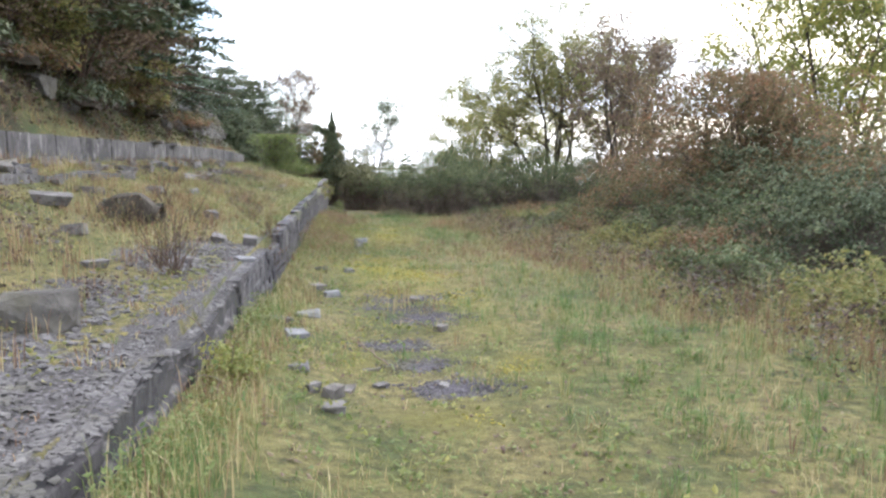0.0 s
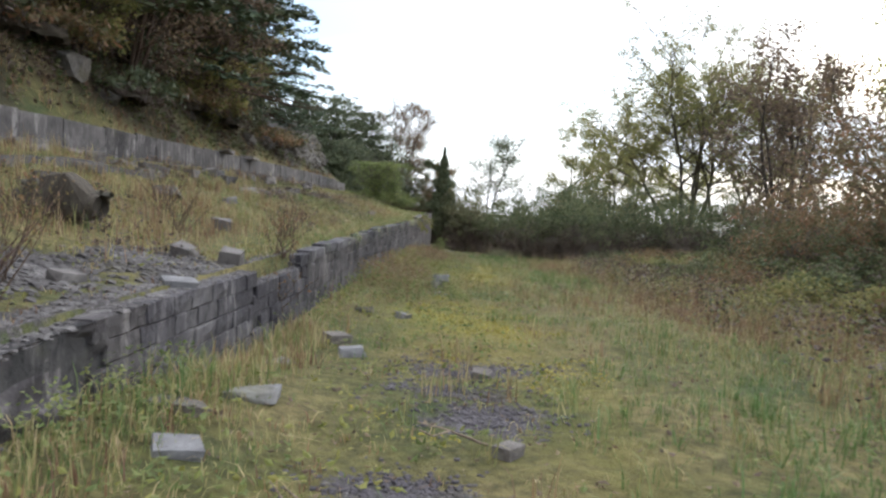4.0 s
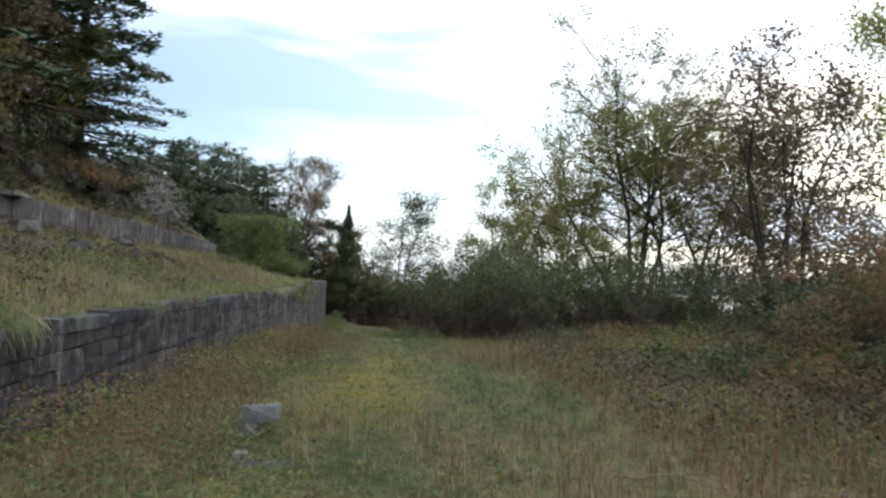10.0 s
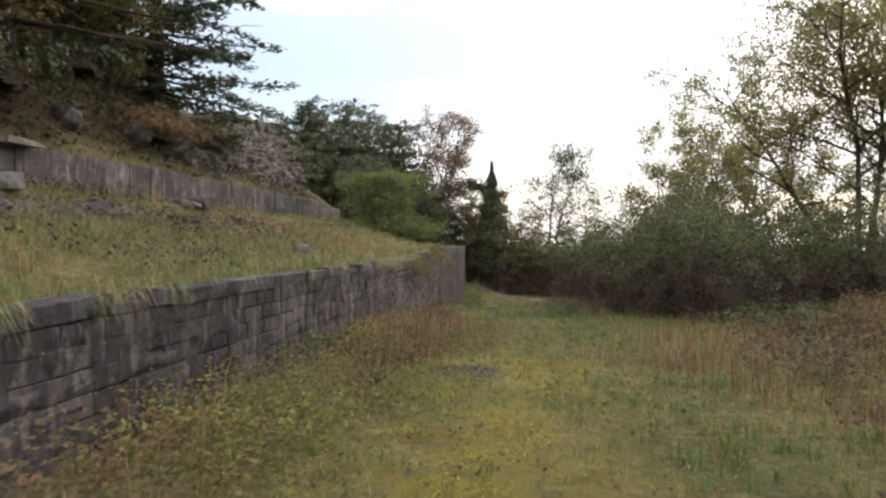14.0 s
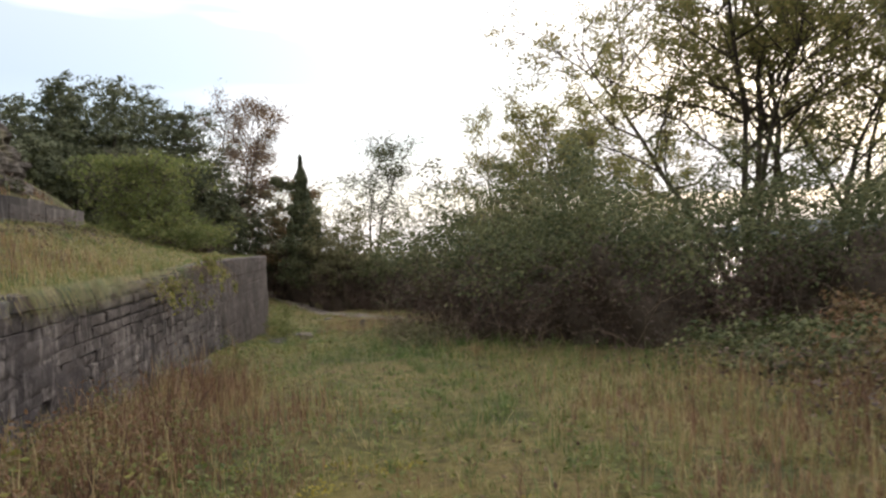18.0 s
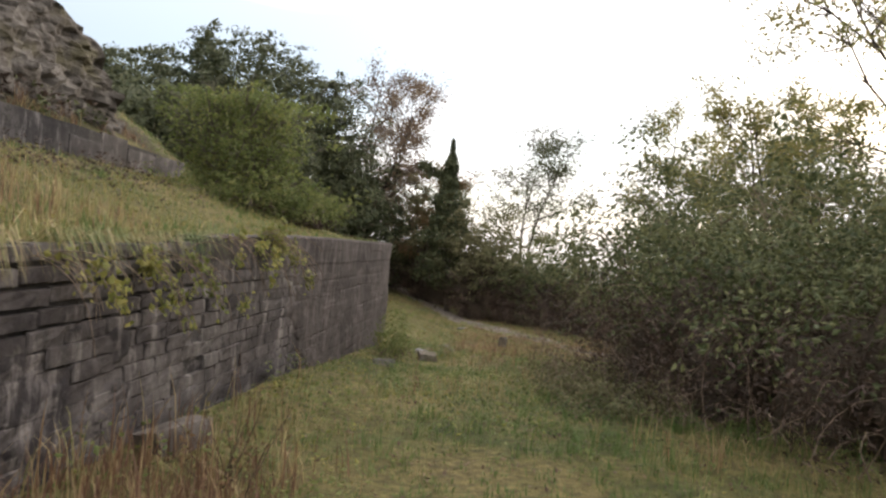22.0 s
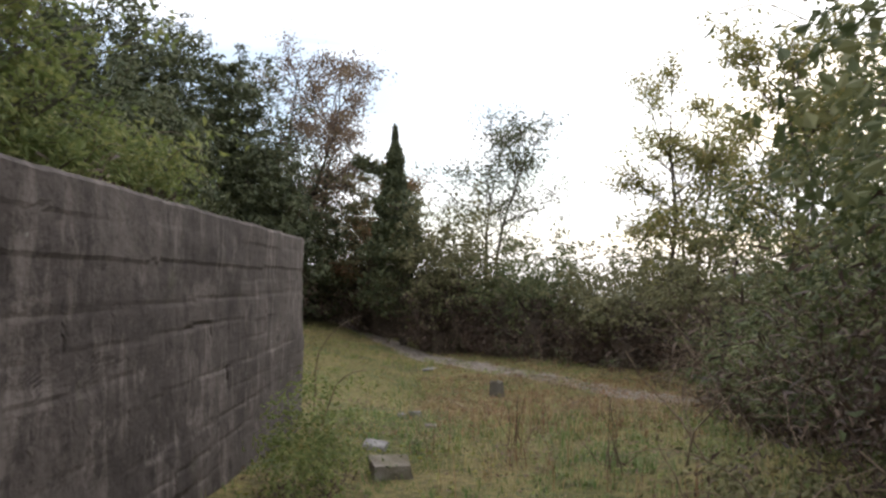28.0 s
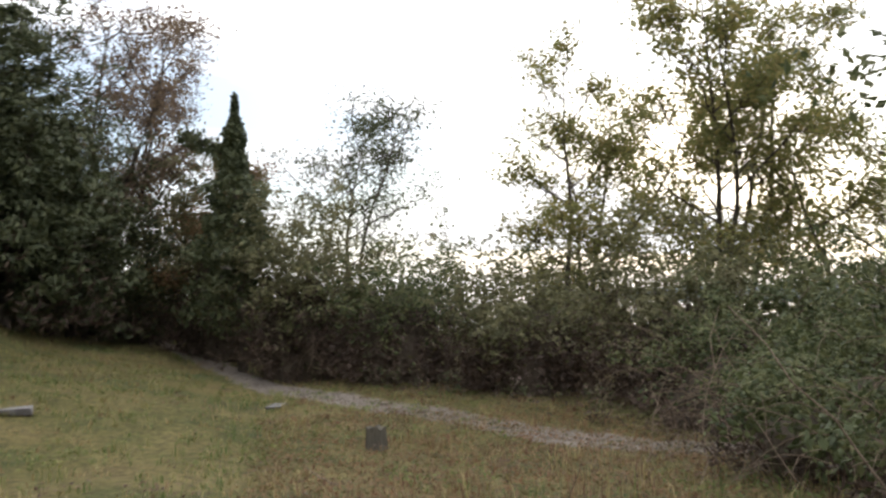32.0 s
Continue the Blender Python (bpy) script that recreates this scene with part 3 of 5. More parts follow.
def ivy_trunk(name, label, x, y, h, seed):
    """A dead trunk thick with ivy: a thin leaning tip, a broad skirt and one ivied arm."""
    r = np.random.default_rng(seed)
    root = thing(name, label, "tree", x, y, gz(x, y) - 0.2)
    t = Tubes(8)
    line = bend((0, 0, 0), (0.02, 0.0, 1), h, r, 10, 0.4, 0.03)
    line[:, 0] = 0.45 * (1 - np.linspace(0, 1, 10)) ** 1.5
    t.add(line, 0.16, 0.03)
    part("trunk", t.mesh("trunk"), M_BARK, root)
    a = Tubes(6)
    arm = bend(line[7], (-1, 0.1, 0.25), 1.7, r, 6, 0.1, 0.1)
    a.add(arm, 0.06, 0.02)
    part("limb", a.mesh("limb"), M_BARK, root)
    n = 6500
    f = r.uniform(0.1, 1, n) ** 0.8
    w = np.interp(f, [0, .3, .55, .7, .8, .9, 1], [1.5, 1.45, 1.0, .62, .34, .2, .05]) * (1 + .25 * np.sin(f * 31) + .2 * np.sin(f * 57 + 2))
    ang, rad = r.uniform(0, 6.283, n), np.sqrt(r.uniform(.2, 1, n)) * w
    base = np.stack([np.interp(f, np.linspace(0, 1, 10), line[:, k]) for k in range(3)], 1)
    pts = base + np.stack([np.cos(ang) * rad, np.sin(ang) * rad, r.normal(size=n) * .1], 1)
    k = r.integers(0, 6, 500)
    pts = np.concatenate([pts, arm[k] + r.normal(size=(500, 3)) * .16])
    part("ivy", leaves("ivy", pts, .19, r), L_DARK, root, "dark glossy ivy")
    return root

# ---- ground: one sheet to the horizon ----
o_lines = np.concatenate([[-3000, -900, -300, -120, -60, -40, -30, -24], np.arange(-20, -6, 0.7), np.arange(-5.9, -5.4, 0.2), [-5.36, -5.16],
                          np.arange(-5.0, -0.4, 0.2), [-0.30, -0.17, -0.045, 0.1], np.arange(0.3, 10, 0.2), np.arange(10, 34, 1.0), [40, 60, 100, 200, 500, 1200, 3000]])
s_lines = np.concatenate([[-3000, -800, -200, -60, -25, -12], np.arange(-6, 2, 0.8), np.arange(2, 66, 0.25), np.arange(66, 100, 1.5), [110, 130, 170, 250, 400, 800, 3000]])
sg, og = np.meshgrid(s_lines, o_lines, indexing="ij")
sf, of = sg.ravel(), og.ravel()
zx, zy = xy(sf, of)
zz = ground_z(sf, of)


def spot(s, o, s0, o0, rs, ro):
    return np.exp(-(((s - s0) / rs) ** 2 + ((o - o0) / ro) ** 2) ** 1.5)


def track_o(s):
    """Middle of the worn track that crosses beyond the wall."""
    return np.interp(s, [50, 53.6, 56.9, 62.7, 72, 90], [9.5, 6.7, 4.6, 1.0, -2.6, -9])


gravel = sum(spot(sf, of, *k) for k in ((6.5, 2.15, .34, .5), (7.3, 1.9, .2, .3), (8.2, 1.75, .3, .4), (9.6, 2.25, .4, .55), (10.3, 2.0, .25, .4), (11.3, 2.15, .4, .7), (18.6, 1.7, .25, .4), (27.2, 1.9, .5, .5),
                                        (4.6, -.33, 2.6, .25), (8.6, -.33, 2.6, .22), (4.6, -1.0, 1.2, .45), (7.0, -1.2, 1.1, .4), (11.2, -.8, .9, .5), (9.6, -1.2, .9, .5), (7.2, -3, 2, .6), (27.5, -3.4, 5, .5)))
gravel = gravel * 0.9
track = 0.95 * np.exp(-((of - track_o(sf)) / 0.8) ** 2) * smooth(50, 53, sf)
MOSS = ((7.0, 3.0, .8, .45), (8.9, 2.9, .7, .4), (5.6, 2.0, .5, .5), (7.6, 1.3, .6, .3), (10.4, 2.9, .8, .5), (12.5, 2.2, 2.5, .9), (15.5, 1.9, 2, .9), (27.2, 2.4, 2.6, 1.3), (22.5, 2.4, 2.5, 1.0), (6, .4, 1, .3))
moss = sum(spot(sf, of, *k) for k in MOSS) * (0.45 + 0.33 * smooth(11, 14, sf))
litter = smooth(-5.3, -6.0, of + 0.5 * wave(sf * .8, of, 3)) * smooth(60, 45, sf)
ground = new("ground", mesh_np("ground", np.c_[zx, zy, zz], grid_quads(len(s_lines), len(o_lines))[:, ::-1], flat=False, gravel=gravel, track=track, moss=np.clip(moss, 0, 1) * (0.6 + 0.35 * smooth(10, 14, sf)), litter=litter * 0.9))
ground.data.materials.append(M_TURF)
tagged(ground, "rough autumn grass ground with moss and bare gravel", "ground", kind="structure")

# water and far shore, low down beyond the trees on the seaward side
wm = Mat("estuary_water", 0.12, 0.5)
wm.col((0.05, 0.065, 0.075))
wm.bump(wm.noise(0.25, 4.0), 0.3, 0.2)
wx, wy = xy(np.array([-500.0, 1500, 1500, -500]), np.array([45.0, 45, 1100, 1100]))
water = new("water", mesh_np("water", np.c_[wx, wy, np.full(4, -14.0)], [[3, 2, 1, 0]]))
water.data.materials.append(wm.m)
tagged(water, "pale grey estuary water far below", "water", kind="structure")
# distance haze is put into the hills' blue-grey colour
hm = Mat("hazed_far_hills", 0.95, 0.1)
hm.col(hm.ramp(hm.noise(0.01, 4.0), (0.3, (0.10, 0.125, 0.15)), (0.7, (0.15, 0.17, 0.18))))
hs = np.linspace(-600, 3200, 90)
hz = 22 + 16 * wave(hs / 310, hs * 0, 4) + 5 * wave(hs / 70, hs * 0, 6)
hx, hy = xy(hs, np.full(90, 1150.0))
bx, by = xy(hs, np.full(90, 1400.0))
ridge = new("backdrop", mesh_np("backdrop", np.concatenate([np.c_[hx, hy, np.full(90, -20)], np.c_[hx + 80, hy, hz * 0.7], np.c_[bx, by, hz]]), grid_quads(3, 90), flat=False))
ridge.data.materials.append(hm.m)
tagged(ridge, "low hazy hills across the water", "hills", kind="structure")

# ---- walls ----


def strip_wall(name, stops, o0, o1, top, foot, material, lab, ragged=0.0, seed=0):
    """A wall with a top that follows top(s), closed all round."""
    v, q = [], []
    for s in stops:
        t = top(s) + ragged * float(rough(s * 2.3, seed, seed))
        for o, z in ((o0, foot(s)), (o1, foot(s)), (o1, t), (o0, t)):
            v.append((*xy(s, o), z))
    for i in range(len(stops) - 1):
        a = i * 4
        for k in range(4):
            b = (k + 1) % 4
            q.append((a + k, a + 4 + k, a + 4 + b, a + b))
    q += [(0, 1, 2, 3), (len(v) - 1, len(v) - 2, len(v) - 3, len(v) - 4)]
    ob = new(name, mesh_np(name, v, q))
    ob.data.materials.append(material)
    return tagged(ob, lab, "wall", kind="structure")


long_wall = strip_wall("wall_long", np.arange(1.0, 40.4, 0.3), -0.20, -0.035, lambda s: float(min(wall_top(s), .66)) - 0.03, lambda s: float(ground_z(s, 0.3)) - 0.5, M_MORTAR,
                       "long low retaining wall of dark weathered concrete blocks", 0.02, 3)

# end wall of cast concrete, with a beam running back over the blocks
def cast_wall():
    r = np.random.default_rng(21)
    ss, zs = np.linspace(0, 1, 330), np.linspace(0, 1, 96)
    K0, K = np.meshgrid(ss, zs, indexing="ij")
    left = 38.2 + 1.5 * (1 - K) + 0.35 * rough(K * 9, K * 0, 6)
    S_ = left + (47.0 - left) * K0
    foot = ground_z(S_, np.full(S_.shape, 0.3)) - 0.4
    top = wall_top(S_) + 0.012 * rough(S_ * 3, S_ * 0, 2)
    Z = foot + (top - foot) * K
    face = 0.02 * rough(S_ * 1.3, Z * 2.5, 4) + 0.010 * np.where(Z > 0.42, 1, 0) + 0.008 * np.sign(np.sin(Z * 9.5 + 0.4)) * wave(S_ * 0.8, Z, 8)
    row = (0.16 - Z + 0.015 * wave(S_ * 0.6, S_ * 0, 5)) / 0.178          # courses of blocks under a thin render
    bond = S_ / 0.46 + 0.5 * (np.floor(row) % 2) + 0.12 * wave(np.floor(row) * 3.3, S_ * 0, 7)
    under = smooth(-0.1, 0.1, row)
    level = np.exp(-((row - np.round(row)) * 0.178 / 0.012) ** 2) * smooth(-.25, .35, wave(S_ * 0.7, np.round(row) * 5.1, 12))
    upright = np.exp(-((bond - np.round(bond)) * 0.46 / 0.014) ** 2) * smooth(-.05, .4, wave(np.round(bond) * 3.7, np.floor(row) * 2.9, 15))
    joint = np.clip(level + upright, 0, 1) * under
    open_joint = joint * smooth(.62, .8, wave(S_ * 1.3, np.round(row) * 7.7, 19))
    lost = smooth(.30, .42, rough(S_ * 0.8, Z * 2.2, 33)) * smooth(-.3, .6, row) * smooth(44, 40, S_)
    face = face - 0.006 * joint - 0.025 * open_joint - 0.012 * lost - 0.006 * np.exp(-((Z - 0.17) / 0.02) ** 2)
    pale = joint * (1 - open_joint) * smooth(-.3, .5, wave(S_ * 2.1, Z * 2.3, 41)) + 0.8 * smooth(.62, .8, wave(S_ * 5.0, Z * 5.0, 43))
    O = 0.014 + face - 0.02 * (K > 0.99) - 0.03 * smooth(.03, 0, K0)
    fx, fy = xy(S_.ravel(), O.ravel())
    v = np.c_[fx, fy, Z.ravel()]
    n, m = S_.shape
    q = grid_quads(n, m)
    # top, back and end
    tx, ty = xy(S_[:, -1], np.full(n, -0.28))
    tb = len(v)
    v = np.concatenate([v, np.c_[tx, ty, top[:, -1]], np.c_[tx, ty, foot[:, 0]]])
    i = np.arange(n - 1)
    f = i * m + m - 1
    q = np.concatenate([q, np.c_[f, f + m, tb + i + 1, tb + i], np.c_[tb + i, tb + i + 1, tb + n + i + 1, tb + n + i]])
    for e in (0, n - 1):
        col = e * m + np.arange(m)
        q = np.concatenate([q, np.c_[col[:-1], col[1:], np.r_[col[1:-1] * 0 + tb + e, [tb + e]], np.full(m - 1, tb + n + e)]])
    lime = np.concatenate([pale.ravel(), np.zeros(len(v) - pale.size)])
    return mesh_np("wall_end", v, q, lime=np.clip(lime, 0, 1))


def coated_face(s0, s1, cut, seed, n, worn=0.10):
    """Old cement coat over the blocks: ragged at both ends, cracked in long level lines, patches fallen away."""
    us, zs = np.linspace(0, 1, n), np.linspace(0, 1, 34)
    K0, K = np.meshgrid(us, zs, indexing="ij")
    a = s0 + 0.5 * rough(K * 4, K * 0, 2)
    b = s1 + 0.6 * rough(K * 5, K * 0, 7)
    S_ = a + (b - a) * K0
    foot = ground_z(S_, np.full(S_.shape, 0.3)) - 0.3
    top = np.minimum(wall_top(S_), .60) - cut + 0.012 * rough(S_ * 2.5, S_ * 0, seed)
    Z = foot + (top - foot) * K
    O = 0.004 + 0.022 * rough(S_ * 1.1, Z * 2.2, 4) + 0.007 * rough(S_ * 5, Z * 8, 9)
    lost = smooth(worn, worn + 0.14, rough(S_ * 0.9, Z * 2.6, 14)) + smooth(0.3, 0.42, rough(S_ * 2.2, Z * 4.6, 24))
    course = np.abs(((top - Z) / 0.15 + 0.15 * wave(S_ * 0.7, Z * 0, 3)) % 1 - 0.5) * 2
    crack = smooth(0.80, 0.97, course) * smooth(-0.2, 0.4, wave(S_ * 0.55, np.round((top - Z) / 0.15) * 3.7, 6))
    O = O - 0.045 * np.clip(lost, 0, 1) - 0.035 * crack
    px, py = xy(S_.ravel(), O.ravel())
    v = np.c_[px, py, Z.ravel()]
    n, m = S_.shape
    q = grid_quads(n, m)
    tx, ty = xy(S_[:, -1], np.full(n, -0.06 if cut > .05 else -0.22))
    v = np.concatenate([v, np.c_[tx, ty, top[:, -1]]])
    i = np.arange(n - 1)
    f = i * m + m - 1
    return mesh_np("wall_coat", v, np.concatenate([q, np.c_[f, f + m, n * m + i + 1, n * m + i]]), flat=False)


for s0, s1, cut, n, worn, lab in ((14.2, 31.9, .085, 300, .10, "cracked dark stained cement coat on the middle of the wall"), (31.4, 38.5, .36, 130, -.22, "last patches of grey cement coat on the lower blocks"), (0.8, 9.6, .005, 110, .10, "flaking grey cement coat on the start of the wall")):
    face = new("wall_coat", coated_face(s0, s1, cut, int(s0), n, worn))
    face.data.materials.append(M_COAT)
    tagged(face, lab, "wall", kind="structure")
end_wall = new("wall_end", cast_wall())
end_wall.data.materials.append(M_CONC)
tagged(end_wall, "tall end of the wall in rain-streaked grey-brown cast concrete", "wall", kind="structure")
strip_wall("wall_beam", np.arange(36.1, 38.6, 0.15), -0.36, 0.012, lambda s: float(wall_top(max(s, 36.2))) - .012, lambda s: 0.53 - 0.05 * float(rough(s * 2, 0, 5)), M_CONC, "cast concrete beam along the wall head", 0.012, 5)
# return wall that holds the bank's end
rv = []
for o in (-0.36, -3.0, -6.0):
    for s, z in ((46.65, -2.2), (47.0, -2.2), (47.0, .78), (46.65, .78)):
        rv.append((*xy(s, o), z + (0 if o > -3.5 else 1.0) * (z > 0)))
rq = [(a + k, a + 4 + k, a + 4 + (k + 1) % 4, a + (k + 1) % 4) for a in (0, 4) for k in range(4)]
ret = new("wall_return", mesh_np("wall_return", rv, rq))
ret.data.materials.append(M_CONC)
tagged(ret, "grey concrete return wall at the end of the bank", "wall", kind="structure")


def upper_top(s):
    return float(np.interp(s, [0, 15, 24, 36, 43, 46], [2.42, 2.42, 2.46, 2.48, 2.46, 2.35]))


upper = strip_wall("wall_upper", np.arange(-2.0, 46.1, 0.5), -5.34, -5.10, lambda s: upper_top(s) - 0.06, lambda s: 1.2, M_MORTAR, "upper concrete panel retaining wall on the terrace", 0.015, 8)
strip_wall("kerb_terrace", np.arange(6.0, 19.2, 0.4), -4.05, -3.83, lambda s: 1.62 + 0.03 * math.sin(s * 1.7), lambda s: 1.0, M_PANEL, "low broken concrete kerb on the terrace", 0.03, 12)
strip_wall("kerb_terrace_far", np.arange(25.0, 40.2, 0.4), -4.05, -3.88, lambda s: 1.53 + 0.04 * math.sin(s * 1.1), lambda s: 1.0, M_PANEL, "low overgrown concrete kerb on the terrace", 0.05, 14)

# ---- vegetation masses and trees ----
conifer("fir_tree", "dark green fir leaning over the limestone edge", -12.7, 35.2, 11.0, 3.5, L_FIR, 31, 18, 9, 0.0, None, 48, 0.8, leaf=0.2)
for k, (x, y, h, w) in enumerate(((-11.8, 29.5, 11, 4.0), (-11.3, 24.4, 10, 4.0), (-11.0, 19.8, 10, 4.0), (-10.6, 15.2, 10, 4.0), (-11.0, 10.4, 11, 4.0), (-14.6, 32.0, 11, 4.2), (-14.5, 26, 11, 4.2), (-14, 17.5, 11, 4.4), (-13.6, 12.5, 11, 4.2))):
    conifer("pine_tree", "dark conifer with bare dead lower branches on the bank", x, y, h, w, L_FIR if k % 2 else L_DARK, 40 + k, 16, 8, 0.18, None, 30, 0.6)
for k, (x, y, h, w) in enumerate(((-12.2, 32.6, 3.6, 1.7), (-11.6, 29.0, 3.4, 1.6), (-10.4, 25.6, 2.8, 1.4), (-11.6, 21.0, 3.0, 1.5), (-10.0, 19.2, 2.8, 1.5), (-9.8, 14.4, 2.6, 1.5))):
    broad_tree("bank_shrub", "yellowing leafy shrub on the steep bank", x, y, h, w, 4200, 0.11, L_ASH, 60 + k, 3, None, 0.15, 0.30)
for k, (x, y, h) in enumerate(((-9.6, 12.4, 4.2), (-10.0, 16.6, 4.6), (-10.2, 21.4, 4.4), (-10.8, 26.4, 4.0))):
    broad_tree("leaning_bare_tree", "bare brown leafless twiggy tree on the bank", x, y, h + 1.2, 2.7, 6500, 0.10, L_BROWN, 160 + k, 5, M_TWIG, 0.1, 0.4, limbs_n=9, twig_n=8)
for k, s in enumerate(np.arange(3, 38, 2.6)):
    for off, up in ((6.4, .55), (7.8, 1.0), (9.8, 1.6)):
        x, y = xy(s + 0.9 * math.sin(k * 3.1 + off), -off - 0.4 * math.cos(k * 2.3))
        thicket("bank_undergrowth", "dark tangled undergrowth below the conifers", x, y, 1.9, 1.2, gz(x, y) + up, 1500, 0.15, L_DARK if (k + int(off)) % 3 else L_RUST, 700 + k * 2 + int(off), 5, turn=1.45, small=True)

thicket("willow_bush", "loose olive-green willow bush on the terrace end", -9.3, 43.9, 1.6, 1.9, 1.8, 4000, 0.10, L_WILLOW, 5, 10, lump=1.7, aspect=0.34, brown=0.15, inside=0.3)
broad_tree("willow_bush", "upright willow shoots with narrow leaves on the terrace end", -9.3, 43.7, 2.3, 1.7, 9500, 0.085, L_WILLOW, 65, 11, M_PALEBARK, 0.1, 0.24, limbs_n=9)
thicket("willow_bush_low", "low light green shoots beside the wall head", -8.4, 44.4, 0.8, 0.9, 1.5, 4000, 0.09, L_WILLOW, 6, 6, lump=1.6, aspect=0.34)

for k, (x, y, top, w) in enumerate(((-17.8, 60.0, 8.9, 3.0), (-21.5, 57.5, 7.4, 3.2), (-24.5, 63.0, 8.6, 3.8))):
    thicket("holm_oak", "dark evergreen oak beyond the wall", x, y, w, w, top, 26000, 0.22, L_DARK, 71 + k, 10, "tree", brown=0.05, lump=0.9, inside=0.3, small=True)
for k, (x, y, top, w, n) in enumerate(((-15.4, 64.6, 8.0, 2.9, 15000), (-14.8, 67.5, 5.2, 2.8, 12000), (-18.4, 63.5, 9.0, 3.3, 18000), (-23.0, 68.0, 8.6, 3.8, 10000), (-15.6, 57.5, 5.4, 2.3, 13000), (-19.5, 55.0, 5.8, 2.8, 11000), (-29.0, 76.0, 9.5, 5.0, 7000), (-17.3, 71.5, 6.0, 2.6, 9000), (-12.2, 70.5, 4.6, 2.2, 9000))):
    thicket("yew_tree", "dense dark yew behind the wall end", x, y, w, w * 0.9, top, int(n * 1.5), 0.21, L_DARK, 730 + k, 10, "tree", brown=0.06, lump=1.0, inside=0.3, aspect=0.5, small=True)
conifer("cedar_tree", "dark spreading conifer behind the wall end", -16.2, 66.0, 10.2, 3.1, L_DARK, 55, 15, 8, 0.0, None, 34, 0.7)
conifer("cedar_tree", "dark spreading conifer behind the wall end", -20.3, 61.0, 8.8, 3.2, L_FIR, 56, 16, 8, 0.0, None, 30, 0.7)
broad_tree("bare_autumn_tree", "thinly leaved brown autumn tree", -15.2, 70.0, 12.9, 3.6, 20000, 0.13, L_BROWN, 75, 4, None, 0.25, 0.6, limbs_n=11, twig_n=8)
broad_tree("bare_autumn_tree", "thinly leaved brown autumn tree", -11.9, 69.5, 7.6, 2.4, 9000, 0.13, L_RUST, 76, 2, None, 0.15, 0.5, twig_n=8)
ivy_trunk("ivy_spire", "narrow ivy-clad dead trunk like a spire", -9.45, 65.4, 8.4, 77)
broad_tree("sparse_young_tree", "young tree with few black-looking leaves against the sky", -5.7, 71.5, 11.4, 3.3, 7000, 0.15, L_DARK, 78, 2, None, 0.34, 0.75, limbs_n=15, twig_n=9)

broad_tree("sycamore_tree", "tall half-bare sycamore with yellowing leaves", 1.2, 66.0, 11.2, 3.0, 15000, 0.15, L_ASH, 81, 4, None, 0.2, 0.5, limbs_n=11, twig_n=7)
broad_tree("sycamore_tree", "tall half-bare sycamore with yellowing leaves", 4.3, 63.0, 11.4, 3.4, 19000, 0.15, L_ASH, 82, 4, None, 0.2, 0.5, limbs_n=11, twig_n=7)
broad_tree("sycamore_tree", "tall half-bare sycamore with yellowing leaves", 8.0, 61.0, 11.0, 3.8, 15000, 0.15, L_ASH, 83, 3, None, 0.2, 0.5, limbs_n=11, twig_n=7)
broad_tree("ash_tree", "spreading ash with thin green-yellow leaves and dark limbs", 6.9, 46.6, 13.4, 5.6, 42000, 0.105, L_ASH, 84, 5, None, 0.40, 0.42, limbs_n=13, twig_n=9)
broad_tree("ash_tree", "spreading ash with thin green-yellow leaves and dark limbs", 9.0, 46.0, 12.4, 4.4, 22000, 0.12, L_ASH, 85, 3, None, 0.42, 0.42, limbs_n=12, twig_n=8)
broad_tree("ash_tree", "slender ash with thin yellowing leaves", 10.4, 45.2, 11.8, 3.6, 12000, 0.12, L_ASH, 185, 2, None, 0.42, 0.42, limbs_n=11, twig_n=7)
broad_tree("withered_sycamore", "sycamore with withered brown leaves", 8.8, 34.5, 9.6, 3.2, 10000, 0.14, L_BROWN, 86, 5, None, 0.08, 0.62)
broad_tree("withered_sycamore", "sycamore with withered brown leaves", 11.4, 36.0, 10.0, 3.4, 10000, 0.14, L_BROWN, 87, 5, None, 0.08, 0.62)
broad_tree("field_maple", "tall yellow-green maple behind the hawthorn", 18.6, 37.0, 19.5, 6.0, 46000, 0.19, L_MAPLE, 88, 5, None, 0.16, 0.9, limbs_n=15, twig_n=9)
broad_tree("field_maple", "tall half-bare yellow-green maple behind the hawthorn", 22.5, 33.0, 19.0, 5.5, 15000, 0.19, L_MAPLE, 188, 5, None, 0.2, 0.7, limbs_n=14, twig_n=8)
broad_tree("hawthorn_tree", "rust-red and green hawthorn with a dense twiggy crown", 8.5, 20.8, 4.8, 2.9, 28000, 0.09, L_RUST, 89, 7, None, 0.05, 0.55, limbs_n=12, twig_n=8)
thicket("hawthorn_bush", "rust and green hawthorn bush down to the ground", 9.2, 21.6, 2.7, 3.0, 2.6, 16000, 0.085, L_RUST, 93, 16, lump=1.6, brown=0.2)
thicket("hawthorn_bush", "rust and green hawthorn bush down to the ground", 10.4, 16.6, 2.4, 2.8, 3.0, 14000, 0.085, L_RUST, 94, 16, lump=1.6, brown=0.2)
thicket("hawthorn_bush", "rust and green hawthorn bush down to the ground", 6.9, 24.6, 1.9, 2.2, 2.0, 12000, 0.085, L_RUST, 95, 16, lump=1.6, brown=0.2)
thicket("dark_shrub", "dark green evergreen shrub among the brambles", 7.2, 13.2, 1.4, 1.7, 1.6, 10000, 0.08, L_DARK, 96, 14, lump=1.5)
